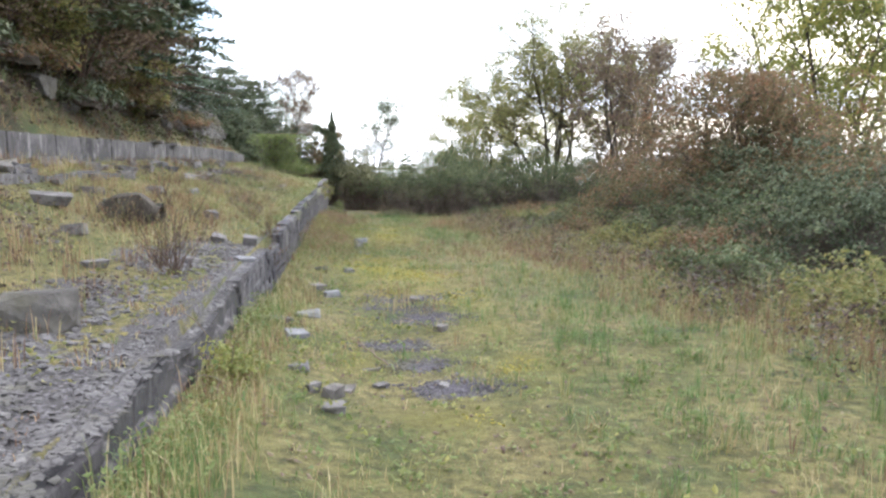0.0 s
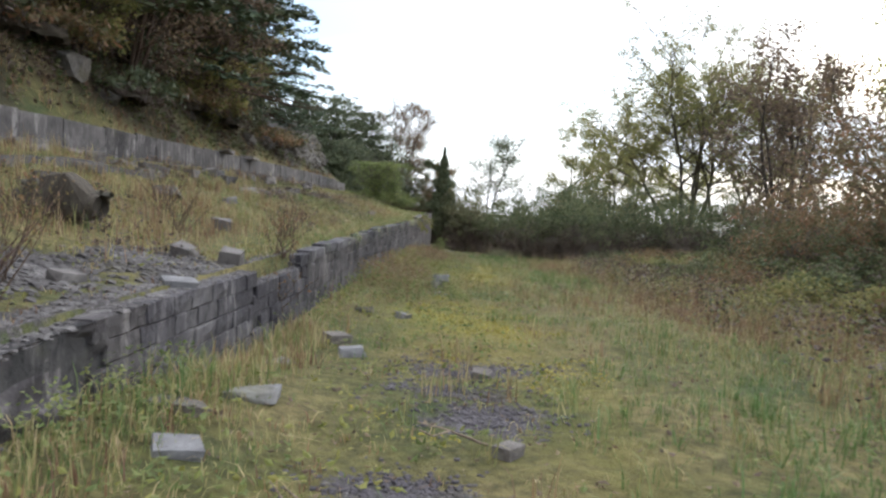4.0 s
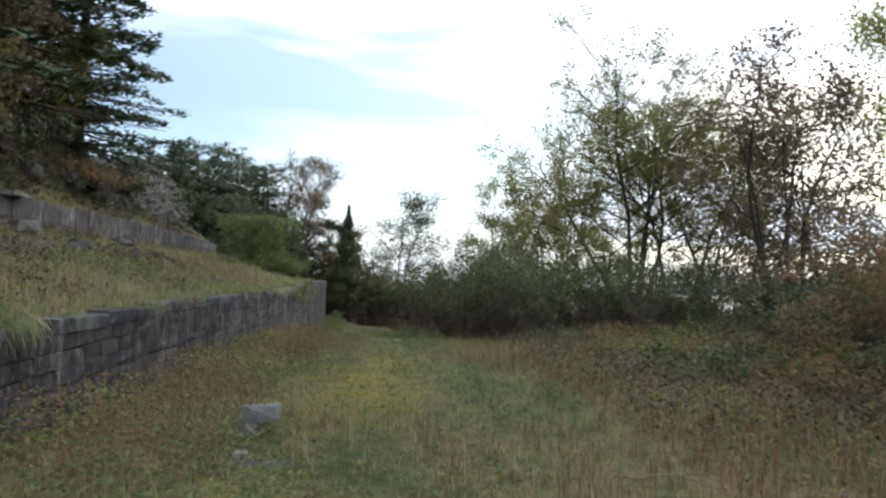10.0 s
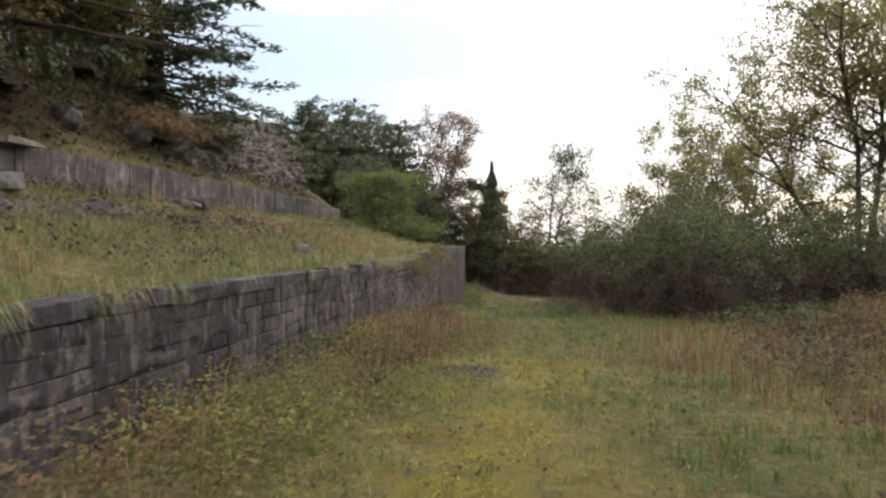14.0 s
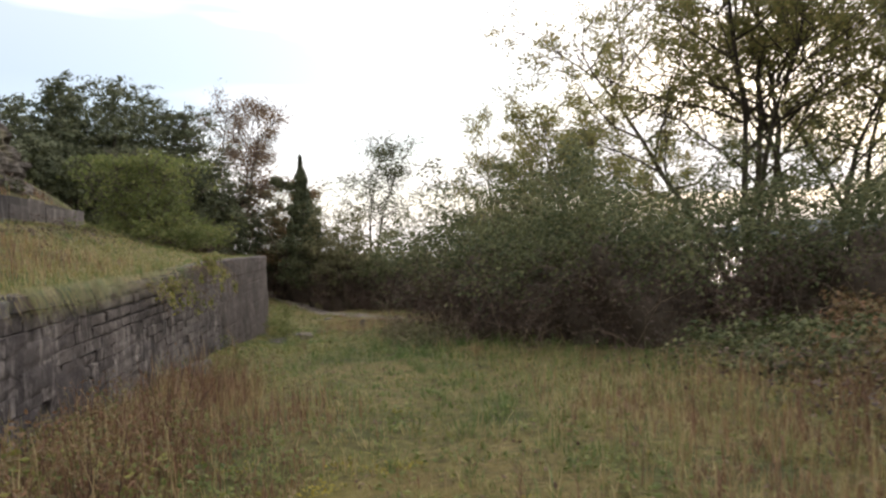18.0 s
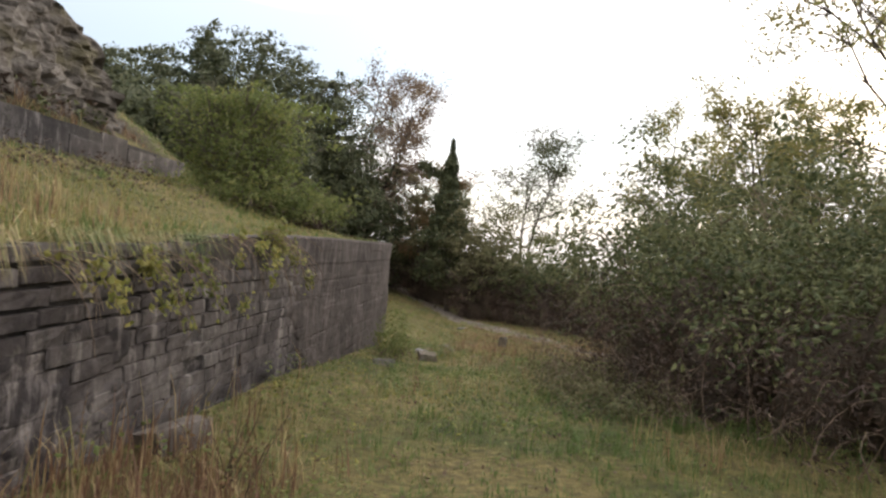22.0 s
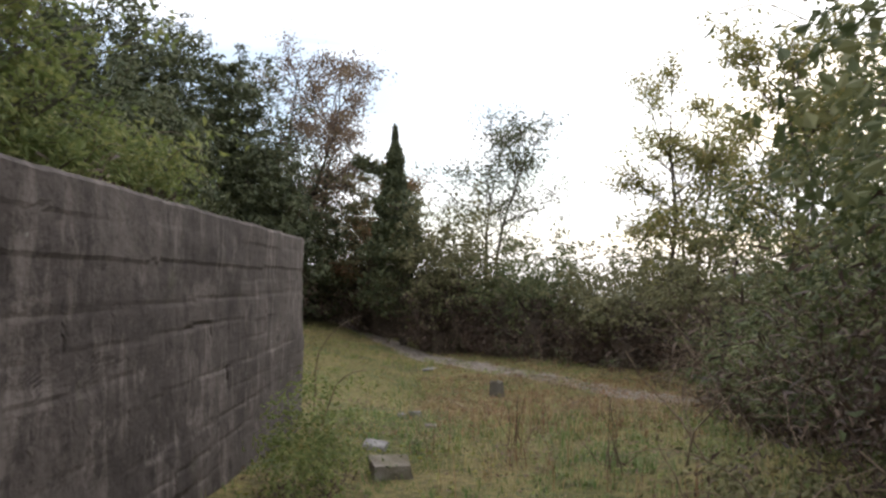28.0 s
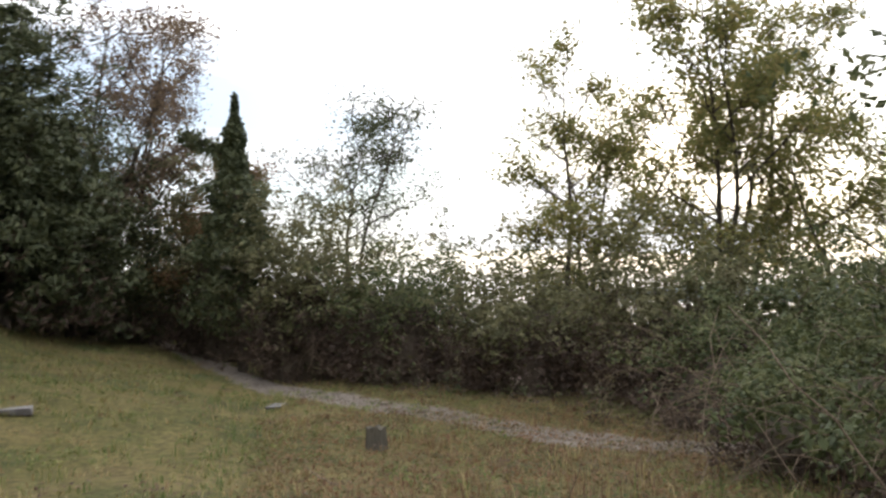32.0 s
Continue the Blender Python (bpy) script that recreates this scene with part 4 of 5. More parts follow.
# added dark shrub, its colour stands for the shadow below the hawthorn
thicket("dark_shrub", "dark green shrub added for the shadow below the hawthorn", 8.0, 18.8, 1.6, 2.0, 2.0, 9000, 0.09, L_DARK, 97, 14, lump=1.5)
thicket("elder_bush", "leafy elder rising from the brambles", 1.3, 44.6, 1.9, 2.0, 2.25, 13000, 0.085, L_SCRUB, 91, 12, lump=1.4, brown=0.2, per=40)

MOUNDS = ((1.6, 38.8, 3.2, 2.9, 2.0, 15000), (-0.5, 41.8, 2.4, 2.6, 1.9, 13000), (0.9, 46.4, 2.5, 3.0, 1.9, 14000), (5.4, 38.4, 3.2, 3.0, 2.0, 12000), (1.4, 51.6, 2.2, 2.6, -.4, 6000), (-0.4, 50.4, 1.2, 1.7, -.8, 4500), (-0.8, 47.6, .9, 1.4, -.8, 4500), (0.9, 55.2, 1.8, 1.9, -.4, 4500),
          (9.0, 36.0, 3.2, 3.0, 1.5, 8000), (8.6, 30.5, 2.8, 2.8, 1.3, 8000), (7.8, 25.8, 2.4, 2.8, 1.15, 8000), (6.9, 21.6, 2.0, 2.6, 0.8, 8000), (7.4, 17.0, 2.2, 2.6, 1.1, 8000), (10.4, 11.4, 2.4, 2.8, 1.4, 5000), (7.6, 40.6, 2.6, 2.8, 1.9, 8000))
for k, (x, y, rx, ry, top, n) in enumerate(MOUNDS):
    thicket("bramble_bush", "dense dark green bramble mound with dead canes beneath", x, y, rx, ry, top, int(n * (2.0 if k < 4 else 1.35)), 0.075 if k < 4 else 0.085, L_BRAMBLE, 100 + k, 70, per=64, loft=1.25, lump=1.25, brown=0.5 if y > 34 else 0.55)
BANK = ((-19.5, 77.0, 3.2, 3, 1.2), (-14.3, 73.5, 3, 2.6, 1.3), (-10.2, 68.6, 2.6, 2.3, 3.3), (-7.2, 64.4, 1.8, 1.8, 2.1), (-4.4, 63.4, 2.4, 2.2, 1.1), (-1.5, 61.0, 2.2, 2.1, 0.5), (1.4, 58.6, 2.2, 2.0, 1.0), (3.6, 55.4, 2.0, 2.0, 0.4),
        (-20, 78, 4, 3.4, 2.4), (12.5, 33, 2.6, 3, 2.0), (14.5, 39, 3, 3, 2.6), (13.5, 45, 3, 3, 2.2), (12.5, 51, 3, 3, 2.2), (11.5, 56, 3, 3, 2.0), (14.5, 28, 3, 3, 2.4), (13.5, 22, 2.8, 3, 2.2), (13.5, 15, 3, 3.4, 2.4), (-5, 70, 4, 3, 1.8), (1, 67, 4, 3, 1.3), (7, 60, 4, 3.4, 0.8), (6.5, 52, 3, 3, .2), (8, 67, 4, 3, 1.0))
LOW = ((5.2, 12.6, .55), (6.0, 15.2, .7), (4.6, 17.8, .55), (5.6, 19.6, .7), (4.9, 22.4, .6), (6.0, 24.0, .8), (4.3, 25.6, .5), (5.3, 27.6, .7), (3.9, 29.2, .55), (5.6, 31.0, .75), (3.6, 32.0, .6), (6.2, 33.6, .8), (2.6, 34.2, .5), (4.4, 34.8, .7), (5.8, 9.4, .6))
for k, (x, y, up) in enumerate(LOW):
    thicket("low_bramble", "knee-high bramble and rusty weeds at the edge of the grass", x, y, 1.25, 1.5, gz(x, y) + up, 3600, 0.085, (L_BRAMBLE, L_RUST, L_ASH)[k % 3], 160 + k, 12)
for k, (x, y, up) in enumerate(((-2.0, 39.6, .38), (-2.6, 41.1, .32), (-2.6, 42.9, .36))):
    thicket("low_bramble", "knee-high dark bramble creeping out into the grass", x, y, 0.75, 1.0, gz(x, y) + up, 1500, 0.055, L_SCRUB, 190 + k, 14, brown=0.45, inside=0.3)
for k, (x, y, rx, ry, top) in enumerate(BANK):
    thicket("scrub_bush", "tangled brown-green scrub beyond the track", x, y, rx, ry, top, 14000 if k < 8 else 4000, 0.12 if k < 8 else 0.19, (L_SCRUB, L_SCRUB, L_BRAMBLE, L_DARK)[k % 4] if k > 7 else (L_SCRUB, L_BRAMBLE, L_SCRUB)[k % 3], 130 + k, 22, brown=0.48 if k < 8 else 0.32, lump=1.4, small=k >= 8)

# ---- limestone outcrop ----
def outcrop():
    ss, ks = np.linspace(34.5, 46.6, 90), np.linspace(0, 1, 44)
    S_, K = np.meshgrid(ss, ks, indexing="ij")
    top = np.interp(S_, [34.5, 37, 40, 43, 45.2, 46.6], [3.2, 4.2, 5.0, 5.1, 4.5, 2.9])
    Z = 2.2 + (top - 2.2) * np.minimum(K * 1.25, 1.0)
    step = np.floor(Z * 5.2 + 0.8 * wave(S_ * 0.7, Z * 0, 3)) / 5.2
    O = -5.65 - 0.33 * (step - 2.2) - 0.9 * np.maximum(0, K - 0.8) * 6 - 0.22 * rough(S_ * 1.6, step * 3.1, 5) - 0.12 * wave(S_ * 4.5, step * 7, 9) - 0.05 * wave(S_ * 11, Z * 12, 2)
    O = O - 0.9 * smooth(45.4, 46.6, S_)
    px, py = xy(S_.ravel(), O.ravel())
    return mesh_np("rock_outcrop", np.c_[px, py, Z.ravel() + 0.04 * rough(S_ * 3, K * 9, 6).ravel()], grid_quads(90, 44))


cliff = new("rock_outcrop", outcrop())
cliff.data.materials.append(M_OUTCROP)
tagged(cliff, "weathered grey limestone outcrop above the upper wall", "rock", kind="structure")

# ---- loose stones ----
def stone_mesh(name, sx, sy, sz, seed, squared=0.5):
    """A broken block: a hull of jittered corners and edge points."""
    r = np.random.default_rng(seed)
    bm = bmesh.new()
    if squared > 0.9:                                 # a cast or dressed piece: eight chipped corners
        for i in range(8):
            c = np.array([i & 1, i >> 1 & 1, i >> 2 & 1]) * 2.0 - 1
            c = c * (1 - np.abs(r.normal(size=3)) * 0.10)
            if r.uniform() < 0.2:
                c *= 0.72
            for ax in range(3):
                e = c.copy()
                e[ax] *= 1 - r.uniform(0.05, 0.2)
                bm.verts.new((e[0] * sx / 2, e[1] * sy / 2, e[2] * sz / 2))
    for _ in range(0 if squared > 0.9 else 60):
        d = r.normal(size=3)
        d /= np.abs(d).max() if r.uniform() < squared else np.linalg.norm(d)
        d = d * r.uniform(0.88, 1.0)
        bm.verts.new((d[0] * sx / 2, d[1] * sy / 2, d[2] * sz / 2))
    got = bmesh.ops.convex_hull(bm, input=bm.verts)
    bmesh.ops.delete(bm, geom=[g for g in got["geom_interior"] if isinstance(g, bmesh.types.BMVert)], context="VERTS")
    me = bpy.data.meshes.new(name)
    bm.to_mesh(me)
    bm.free()
    return me


def stone(name, label, x, y, sx, sy, sz, turn, seed, z=None, tip=0.0, mat=None, squared=0.93, group=""):
    me = stone_mesh(name, sx, sy, sz, seed, squared)
    ob = part(name, me, mat or M_STONE)
    base = gz(x, y) if z is None else z
    ob.matrix_world = pose(x, y, base + sz * 0.27, tip, tip * 0.6, turn)
    return tagged(ob, label, "stone", group)


STONES = ((-0.82, 5.85, .27, .2, .14, 20), (-.88, 6.3, .3, .17, .22, 70), (-1.28, 6.9, .27, .2, .14, 10), (-1.05, 6.32, .16, .14, .16, 40), (-.8, 6.62, .3, .16, .06, 85), (-.52, 6.8, .18, .14, .08, 40), (.05, 6.75, .2, .12, .06, 80), (-.66, 7.3, .26, .08, .05, 5),
          (-1.63, 9.3, .4, .26, .1, 15), (-1.85, 8.75, .4, .2, .08, -5), (-1.55, 8.2, .3, .2, .09, 30), (.02, 9.05, .2, .14, .1, 60), (-1.67, 11.72, .3, .2, .15, 25), (-2.02, 12.35, .34, .24, .16, 60), (-2.1, 11.0, .34, .2, .06, 80),
          (-2.3, 14.55, .3, .2, .1, 10), (-1.75, 14.5, .26, .18, .12, 70), (-.35, 11.1, .18, .14, .1, 0), (-2.6, 10.1, .3, .2, .08, 45), (-2.35, 9.9, .22, .18, .1, 15),
          (-5.7, 42.0, .42, .26, .16, 20), (-5.55, 44.7, .5, .36, .26, 35), (-5.95, 46.0, .3, .2, .12, 0), (-5.6, 47.9, .2, .14, .06, 10), (-7.1, 58.7, .7, .34, .06, 75), (-5.25, 34.9, .56, .34, .24, 70))
for k, (x, y, sx, sy, sz, turn) in enumerate(STONES):
    sx, sy, sz = (v * f for v, f in zip((sx, sy, sz), (.75, .75, .6) if k < 8 else (.9, .9, .85)))
    stone("broken_block", "broken grey concrete block lying in the grass", x, y, sx, sy, sz, turn, 200 + k, tip=random.uniform(-14, 14), mat=(M_STONE, M_CLIFF, M_GRAVEL)[k % 3] if k < 8 else (M_PALE, M_CLIFF)[k % 2], group="rubble")
stone("stacked_stone", "flat grey stone under another stone", -2.11, 19.42, .34, .27, .18, 75, 240, mat=M_STONE, squared=.6, z=gz(-2.11, 19.42) + .03, group="stone pile")
stone("stacked_stone", "angular grey stone resting on a flat one", -2.04, 19.45, .37, .28, .16, 15, 241, mat=M_PALE, z=gz(-2.04, 19.45) + .19, tip=-8, group="stone pile")
stone("pale_stone", "small pale flat stone beside the stone pile", -1.98, 18.75, .16, .12, .05, 20, 243, mat=M_PALE, group="pale stones")
stone("concrete_slab", "pale broken concrete slab in the grass", -10.6, 55.1, .62, .4, .12, 20, 242, squared=.97, mat=M_PALE)
for k, (x, y, w) in enumerate(((-6.08, 49.5, .2), (-6.25, 49.3, .14), (-5.95, 49.2, .1))):
    stone("pale_stone", "small pale limestone piece in the grass", x, y, w, w * .7, w * .7, k * 50, 245 + k, mat=M_PALE, group="pale stones")
for k, (x, y, sx, sy, sz, turn) in enumerate(((-3.0, 5.75, .56, .46, .36, 20), (-2.72, 11.25, .34, .24, .14, 70), (-2.95, 11.75, .3, .26, .26, 10), (-3.4, 11.7, .3, .3, .22, 0), (-3.65, 8.1, .34, .26, .14, 40), (-3.1, 9.5, .3, .22, .12, 80), (-4.6, 9.6, .36, .3, .2, 10),
                                              (-5.6, 11.0, .6, .4, .2, 30), (-6.2, 13.4, .5, .34, .16, 60), (-5.9, 15.8, .4, .3, .2, 15), (-4.4, 14.6, .3, .26, .2, 50), (-7.3, 21.8, .7, .4, .14, 70), (-7.6, 23.2, .6, .4, .16, 20), (-8.1, 25.6, .8, .4, .16, 80), (-8.2, 27.4, .5, .4, .2, 40), (-8.6, 30.2, .7, .4, .14, 60), (-8.9, 33.0, .6, .4, .16, 75), (-7.9, 26.6, .4, .2, .12, 10))):
    sx, sy, sz = (v * (.78 if 0 < k < 7 else 1) for v in (sx, sy, sz))
    stone("fallen_stone", "fallen grey stone on the overgrown terrace", x, y, sx, sy, sz, turn, 260 + k, tip=random.uniform(-14, 14), mat=M_OUTCROP if k < 1 else None, squared=.6 if k < 1 else .93, group="terrace rubble")
stone("coping_slab", "loose slab lying on the upper wall", -9.75, 27.6, .9, .5, .12, 98, 290, z=2.44, squared=.95)
stone("coping_slab", "loose slab lying on the upper wall", -9.35, 25.0, .6, .4, .12, 98, 291, z=2.44, squared=.95)

CH = np.random.default_rng(77)
for k in range(46):
    s_, o_ = CH.uniform(3.5, 40), -CH.uniform(1.2, 4.9) if k % 3 else -CH.uniform(3.2, 4.9)
    x, y = xy(s_, o_)
    sx = CH.uniform(.10, .32)
    stone("fallen_stone", "fallen grey stone on the overgrown terrace", x, y, sx, sx * CH.uniform(.5, .9), sx * CH.uniform(.3, .6), CH.uniform(0, 180), 600 + k, tip=CH.uniform(-18, 18), mat=M_STONE if k % 2 else M_CLIFF, group="terrace rubble")

for k in range(58):
    s_, o_ = CH.uniform(5, 33), -CH.uniform(3.75, 4.85)
    x, y = xy(s_, o_)
    sx = CH.uniform(.3, .75)
    stone("fallen_stone", "flat broken slab fallen below the upper wall", x, y, sx, sx * CH.uniform(.4, .7), CH.uniform(.09, .24), CH.uniform(60, 130), 800 + k, tip=CH.uniform(-10, 10), mat=(M_STONE, M_CLIFF, M_PANEL)[k % 3], squared=.97, group="terrace rubble")

for k, (s_, off, w) in enumerate(((19.5, 6.3, 1.0), (20.6, 6.0, .7), (18.2, 6.6, .8), (26.0, 6.2, .7), (31.0, 6.0, .9), (33.4, 6.1, 1.1), (12.5, 6.3, .9), (9.0, 6.2, .8))):
    x, y = xy(s_, -off)
    stone("bank_boulder", "pale limestone boulder showing through the bank", x, y, w, w * .7, w * .6, k * 40, 650 + k, z=gz(x, y) - .22, tip=12, mat=M_OUTCROP, squared=.35, group="bank boulders")

# sawn stump and the torn root on the terrace
def stump(name, label, x, y, r0, h, seed):
    r = np.random.default_rng(seed)
    a = np.arange(14) / 14 * 6.283
    w = 1 + 0.12 * r.normal(size=14)
    z0 = gz(x, y) - 0.08
    rings = [np.c_[x + np.cos(a) * r0 * k * w, y + np.sin(a) * r0 * k * w, np.full(14, z0 + h * f) + 0.02 * r.normal(size=14) * (f > 0.9)] for f, k in ((0, 1.45), (.25, 1.1), (.7, .98), (1, .95))]
    v = np.concatenate(rings + [np.array([[x, y, z0 + h]])])
    j = np.arange(14)
    q = np.concatenate([np.c_[i * 14 + j, i * 14 + (j + 1) % 14, (i + 1) * 14 + (j + 1) % 14, (i + 1) * 14 + j] for i in range(3)])
    t = np.c_[42 + j, 42 + (j + 1) % 14, np.full(14, 56)]
    ob = part(name, mesh_np(name, v, q, t), M_PALEBARK)
    return tagged(ob, label, "stump")


stump("tree_stump", "short grey sawn stump in the grass", -5.05, 54.3, .14, .40, 3)
root = thing("torn_root", "grey upturned tree root with broken prongs", "stump", -4.75, 11.6, gz(-4.75, 11.6))
rr = np.random.default_rng(5)
for k in range(11):
    rt = Tubes(6)
    rt.add(bend((rr.normal() * .08, rr.normal() * .08, 0.0), (rr.normal() * .7, rr.normal() * .7, 0.8 + rr.uniform(-.5, .3)), rr.uniform(.35, .6), rr, 6, -.3, .22), 0.12, 0.03)
    part("prong", rt.mesh("prong"), M_PALEBARK, root)
part("root_ball", stone_mesh("root_ball", .85, .6, .5, 61, .4), M_BARK, root, "dark rotten root ball").location = (0.05, 0, .2)
lg = Tubes(9)
lg.add(bend((-.45, .1, .12), (1, -.15, .05), 1.0, rr, 6, 0, .06), 0.17, 0.12)
part("log", lg.mesh("log"), M_BARK, root, "dark rotten log")

# ---- small growth ----
def blades(name, label, n, s_rng, o_rng, hgt, width, tone, seed, keep=None, lean=0.35, tuft=7, category="grass"):
    """Single tapered bending blades in tufts, joined as one sheet of growth. hgt and tone: functions of s and o."""
    r = np.random.default_rng(seed)
    m = n // tuft
    s, o = r.uniform(*s_rng, m), r.uniform(*o_rng, m)
    if keep is not None:
        ok = r.uniform(size=m) < keep(s, o)
        s, o = s[ok], o[ok]
    tuft_h = r.uniform(0.45, 1.35, len(s))
    tuft_t = r.normal(size=len(s)) * 0.15
    s, o, tuft_h, tuft_t = (np.repeat(a, tuft) for a in (s, o, tuft_h, tuft_t))
    s, o = s + r.normal(size=len(s)) * 0.05, o + r.normal(size=len(s)) * 0.05
    ok = ~((o < 0.03) & (o > -0.2)) & ~((o < -5.05) & (o > -5.4)) & ~((s > 46.6) & (s < 47.05) & (o < 0))
    s, o, tuft_h, tuft_t = s[ok], o[ok], tuft_h[ok], tuft_t[ok]
    k = len(s)
    x, y = xy(s, o)
    z = ground_z(s, o) - 0.015
    h = hgt(s, o) * tuft_h * r.uniform(0.5, 1.2, k)
    a = r.uniform(0, 6.283, k)
    ln = np.abs(r.normal(size=k)) * lean + 0.1
    dx, dy = np.cos(a) * ln * h, np.sin(a) * ln * h
    px, py = -np.sin(a) * width * r.uniform(.6, 1.4, k), np.cos(a) * width * r.uniform(.6, 1.4, k)
    b = np.stack([x, y, z], 1)
    mid = b + np.stack([dx * 0.35, dy * 0.35, h * 0.62], 1)
    tip = b + np.stack([dx, dy, h * (1 - 0.25 * ln)], 1)
    side = np.stack([px, py, np.zeros(k)], 1)
    v = np.stack([b - side, b + side, mid - side * 0.7, mid + side * 0.7, tip], 1).reshape(-1, 3)
    i = np.arange(k) * 5
    tn = np.repeat(tone(s, o) + tuft_t, 5)
    ob = new(name, mesh_np(name, v, np.c_[i, i + 1, i + 3, i + 2], np.c_[i + 2, i + 3, i + 4], tone=tn))
    ob.data.materials.append(M_GRASS)
    return tagged(ob, label, category, kind="stuff")


def mossy(s, o):
    return sum(spot(s, o, *k) for k in MOSS) * smooth(-.35, .35, wave(s * 1.7, o * 1.7, 88)) * (0.45 + 0.55 * smooth(11, 14, s))


def bare(s, o):
    g = np.exp(-((o - 1.9 - 0.2 * np.sin(s)) / 0.55) ** 2) * (smooth(5, 6, s) * smooth(13, 11, s)) + 0.8 * np.exp(-((o + 1.1) / 0.7) ** 2) * smooth(12.5, 10.5, s)
    return (1 - 0.8 * np.clip(g, 0, 1)) * (1 - 0.5 * np.clip(mossy(s, o), 0, 1)) * (0.35 + 0.65 * np.maximum(smooth(-.45, .2, wave(s * .9, o * .9, 91)), smooth(24, 29, s)))


def rusty(s, o):
    """Where the dead docks and dry stalks stand: along the wall foot and the right-hand edge."""
    w = smooth(2.2, 0.8, o + .4 * wave(s * .5, o, 71)) * smooth(16, 20, s) * smooth(37, 33, s) * (0.4 + 0.6 * smooth(26, 28.5, s)) + smooth(4.8, 6.4, o + 0.6 * wave(s * .4, o * .4, 3) + 0.9 * smooth(22, 26, s)) * smooth(35, 31, s) + 0.5 * smooth(0.2, 0.6, wave(s * 0.35, o * 0.5, 11))
    return np.clip(w, 0, 1)


def low_tone(s, o):
    lush = smooth(-0.3, 0.4, wave(s * 0.28, o * 0.45, 21)) * smooth(2.4, 3.8, o)
    lush = np.maximum(lush, smooth(11, 8, s) * smooth(2.5, 3.6, o + .5 * wave(s * .7, o * .7, 92)))
    patch = 0.12 * smooth(30, 34, s) + 0.26 * smooth(-.2, .5, wave(s * .33, o * .6, 61)) * smooth(31, 35, s)
    return 0.42 + 0.20 * wave(s * .6, o * .7, 5) + 0.20 * wave(s * 1.5, o * 1.6, 15) - 0.20 * lush - patch + 0.38 * rusty(s, o)


blades("short_grass", "short yellow-green autumn turf", 104000, (3, 49), (0.0, 9.0), lambda s, o: 0.085 + 0.05 * rusty(s, o), 0.004, low_tone, 301, bare, 0.6)
blades("long_grass", "long rank grass in tussocks", 80000, (3, 50), (0.4, 9.5), lambda s, o: 0.17 + 0.10 * smooth(3, 6, o) + 0.05 * wave(s * .5, o * .5, 2) + 0.06 * smooth(11, 8, s), 0.0042, low_tone, 302,
       lambda s, o: (0.22 + 0.25 * smooth(26, 31, s) + 0.53 * smooth(2.0, 4.5, o)) * (0.3 + 0.55 * smooth(-.3, .5, wave(s * .6, o * .6, 31))) * (1 - 0.8 * np.clip(mossy(s, o), 0, 1)), 0.65, 10)
blades("dry_stalks", "rust-brown dead dock and dry grass stalks", 52000, (3, 50), (0.05, 9.5), lambda s, o: 0.34 + 0.12 * smooth(5, 6.5, o) + 0.10 * wave(s, o, 3) + 0.10 * smooth(1.8, .6, o) * smooth(18, 22, s), 0.004, lambda s, o: 0.93 + 0.2 * wave(s * .8, o * .8, 9), 303,
       lambda s, o: rusty(s, o) ** 1.5, 0.3, 6, "weeds")
blades("rust_weeds", "rust-brown dead stalks crowded along the wall foot", 9000, (27.2, 35), (0.06, 1.7), lambda s, o: 0.40 + 0.12 * wave(s, o, 6), 0.0045, lambda s, o: 0.96 + 0.16 * wave(s * .9, o * .9, 29), 316,
       lambda s, o: smooth(1.6, 0.5, o + 0.35 * wave(s * .6, o, 72)) * (0.15 + 0.85 * smooth(-.4, .3, wave(s * .7, o * .7, 73))), 0.35, 7, "weeds")
blades("wall_foot_grass", "straw and brown grass against the wall foot", 7000, (3, 13), (0.05, .8), lambda s, o: 0.24 + 0.06 * wave(s, o, 6), 0.004, lambda s, o: 0.60 + 0.25 * wave(s * 1.1, o * .9, 29), 317, lambda s, o: smooth(.85, .2, o), 0.45, 8)
blades("terrace_grass", "straw-coloured grass on the terrace", 56000, (2, 46.5), (-5.0, -0.2), lambda s, o: 0.075 + 0.09 * smooth(11, 20, s) - 0.05 * smooth(28, 33, s) + 0.03 * wave(s, o, 8), 0.0042,
       lambda s, o: 0.50 + 0.28 * smooth(20, 12, s) - 0.20 * smooth(22, 30, s) + 0.12 * wave(s * .5, o * .7, 15) + 0.2 * smooth(2, 4, -o) * smooth(.0, .5, wave(s * .4, o, 33)), 304, bare, 0.55, 8)
blades("terrace_stalks", "dead brown stalks on the terrace", 25000, (4, 37), (-5.0, -0.8), lambda s, o: 0.26 + 0.1 * wave(s, o, 3), 0.004, lambda s, o: 0.78 + 0.12 * wave(s, o, 4), 305, lambda s, o: 0.2 + 0.8 * smooth(.1, .6, wave(s * .5, o * .5, 12)), 0.25, 7, "weeds")
blades("bank_growth", "brown bracken and grass on the steep bank", 20000, (2, 46), (-9.0, -5.4), lambda s, o: 0.26 + 0 * s, 0.006, lambda s, o: 0.92 + 0.18 * wave(s * .5, o * .5, 7), 306, None, 0.7, 8)
blades("far_grass", "rough grass about the track", 32000, (47.1, 68), (-9, 8), lambda s, o: 0.13 + 0.05 * wave(s * .8, o * .8, 5), 0.0065, lambda s, o: 0.44 + 0.46 * smooth(0.6, 3.0, o) + 0.16 * wave(s * .5, o * .5, 6) + 0.1 * wave(s * 1.5, o * 1.5, 16), 307,
       lambda s, o: 1 - 0.97 * np.exp(-((o - track_o(s)) / 0.6) ** 4), 0.5, 8)

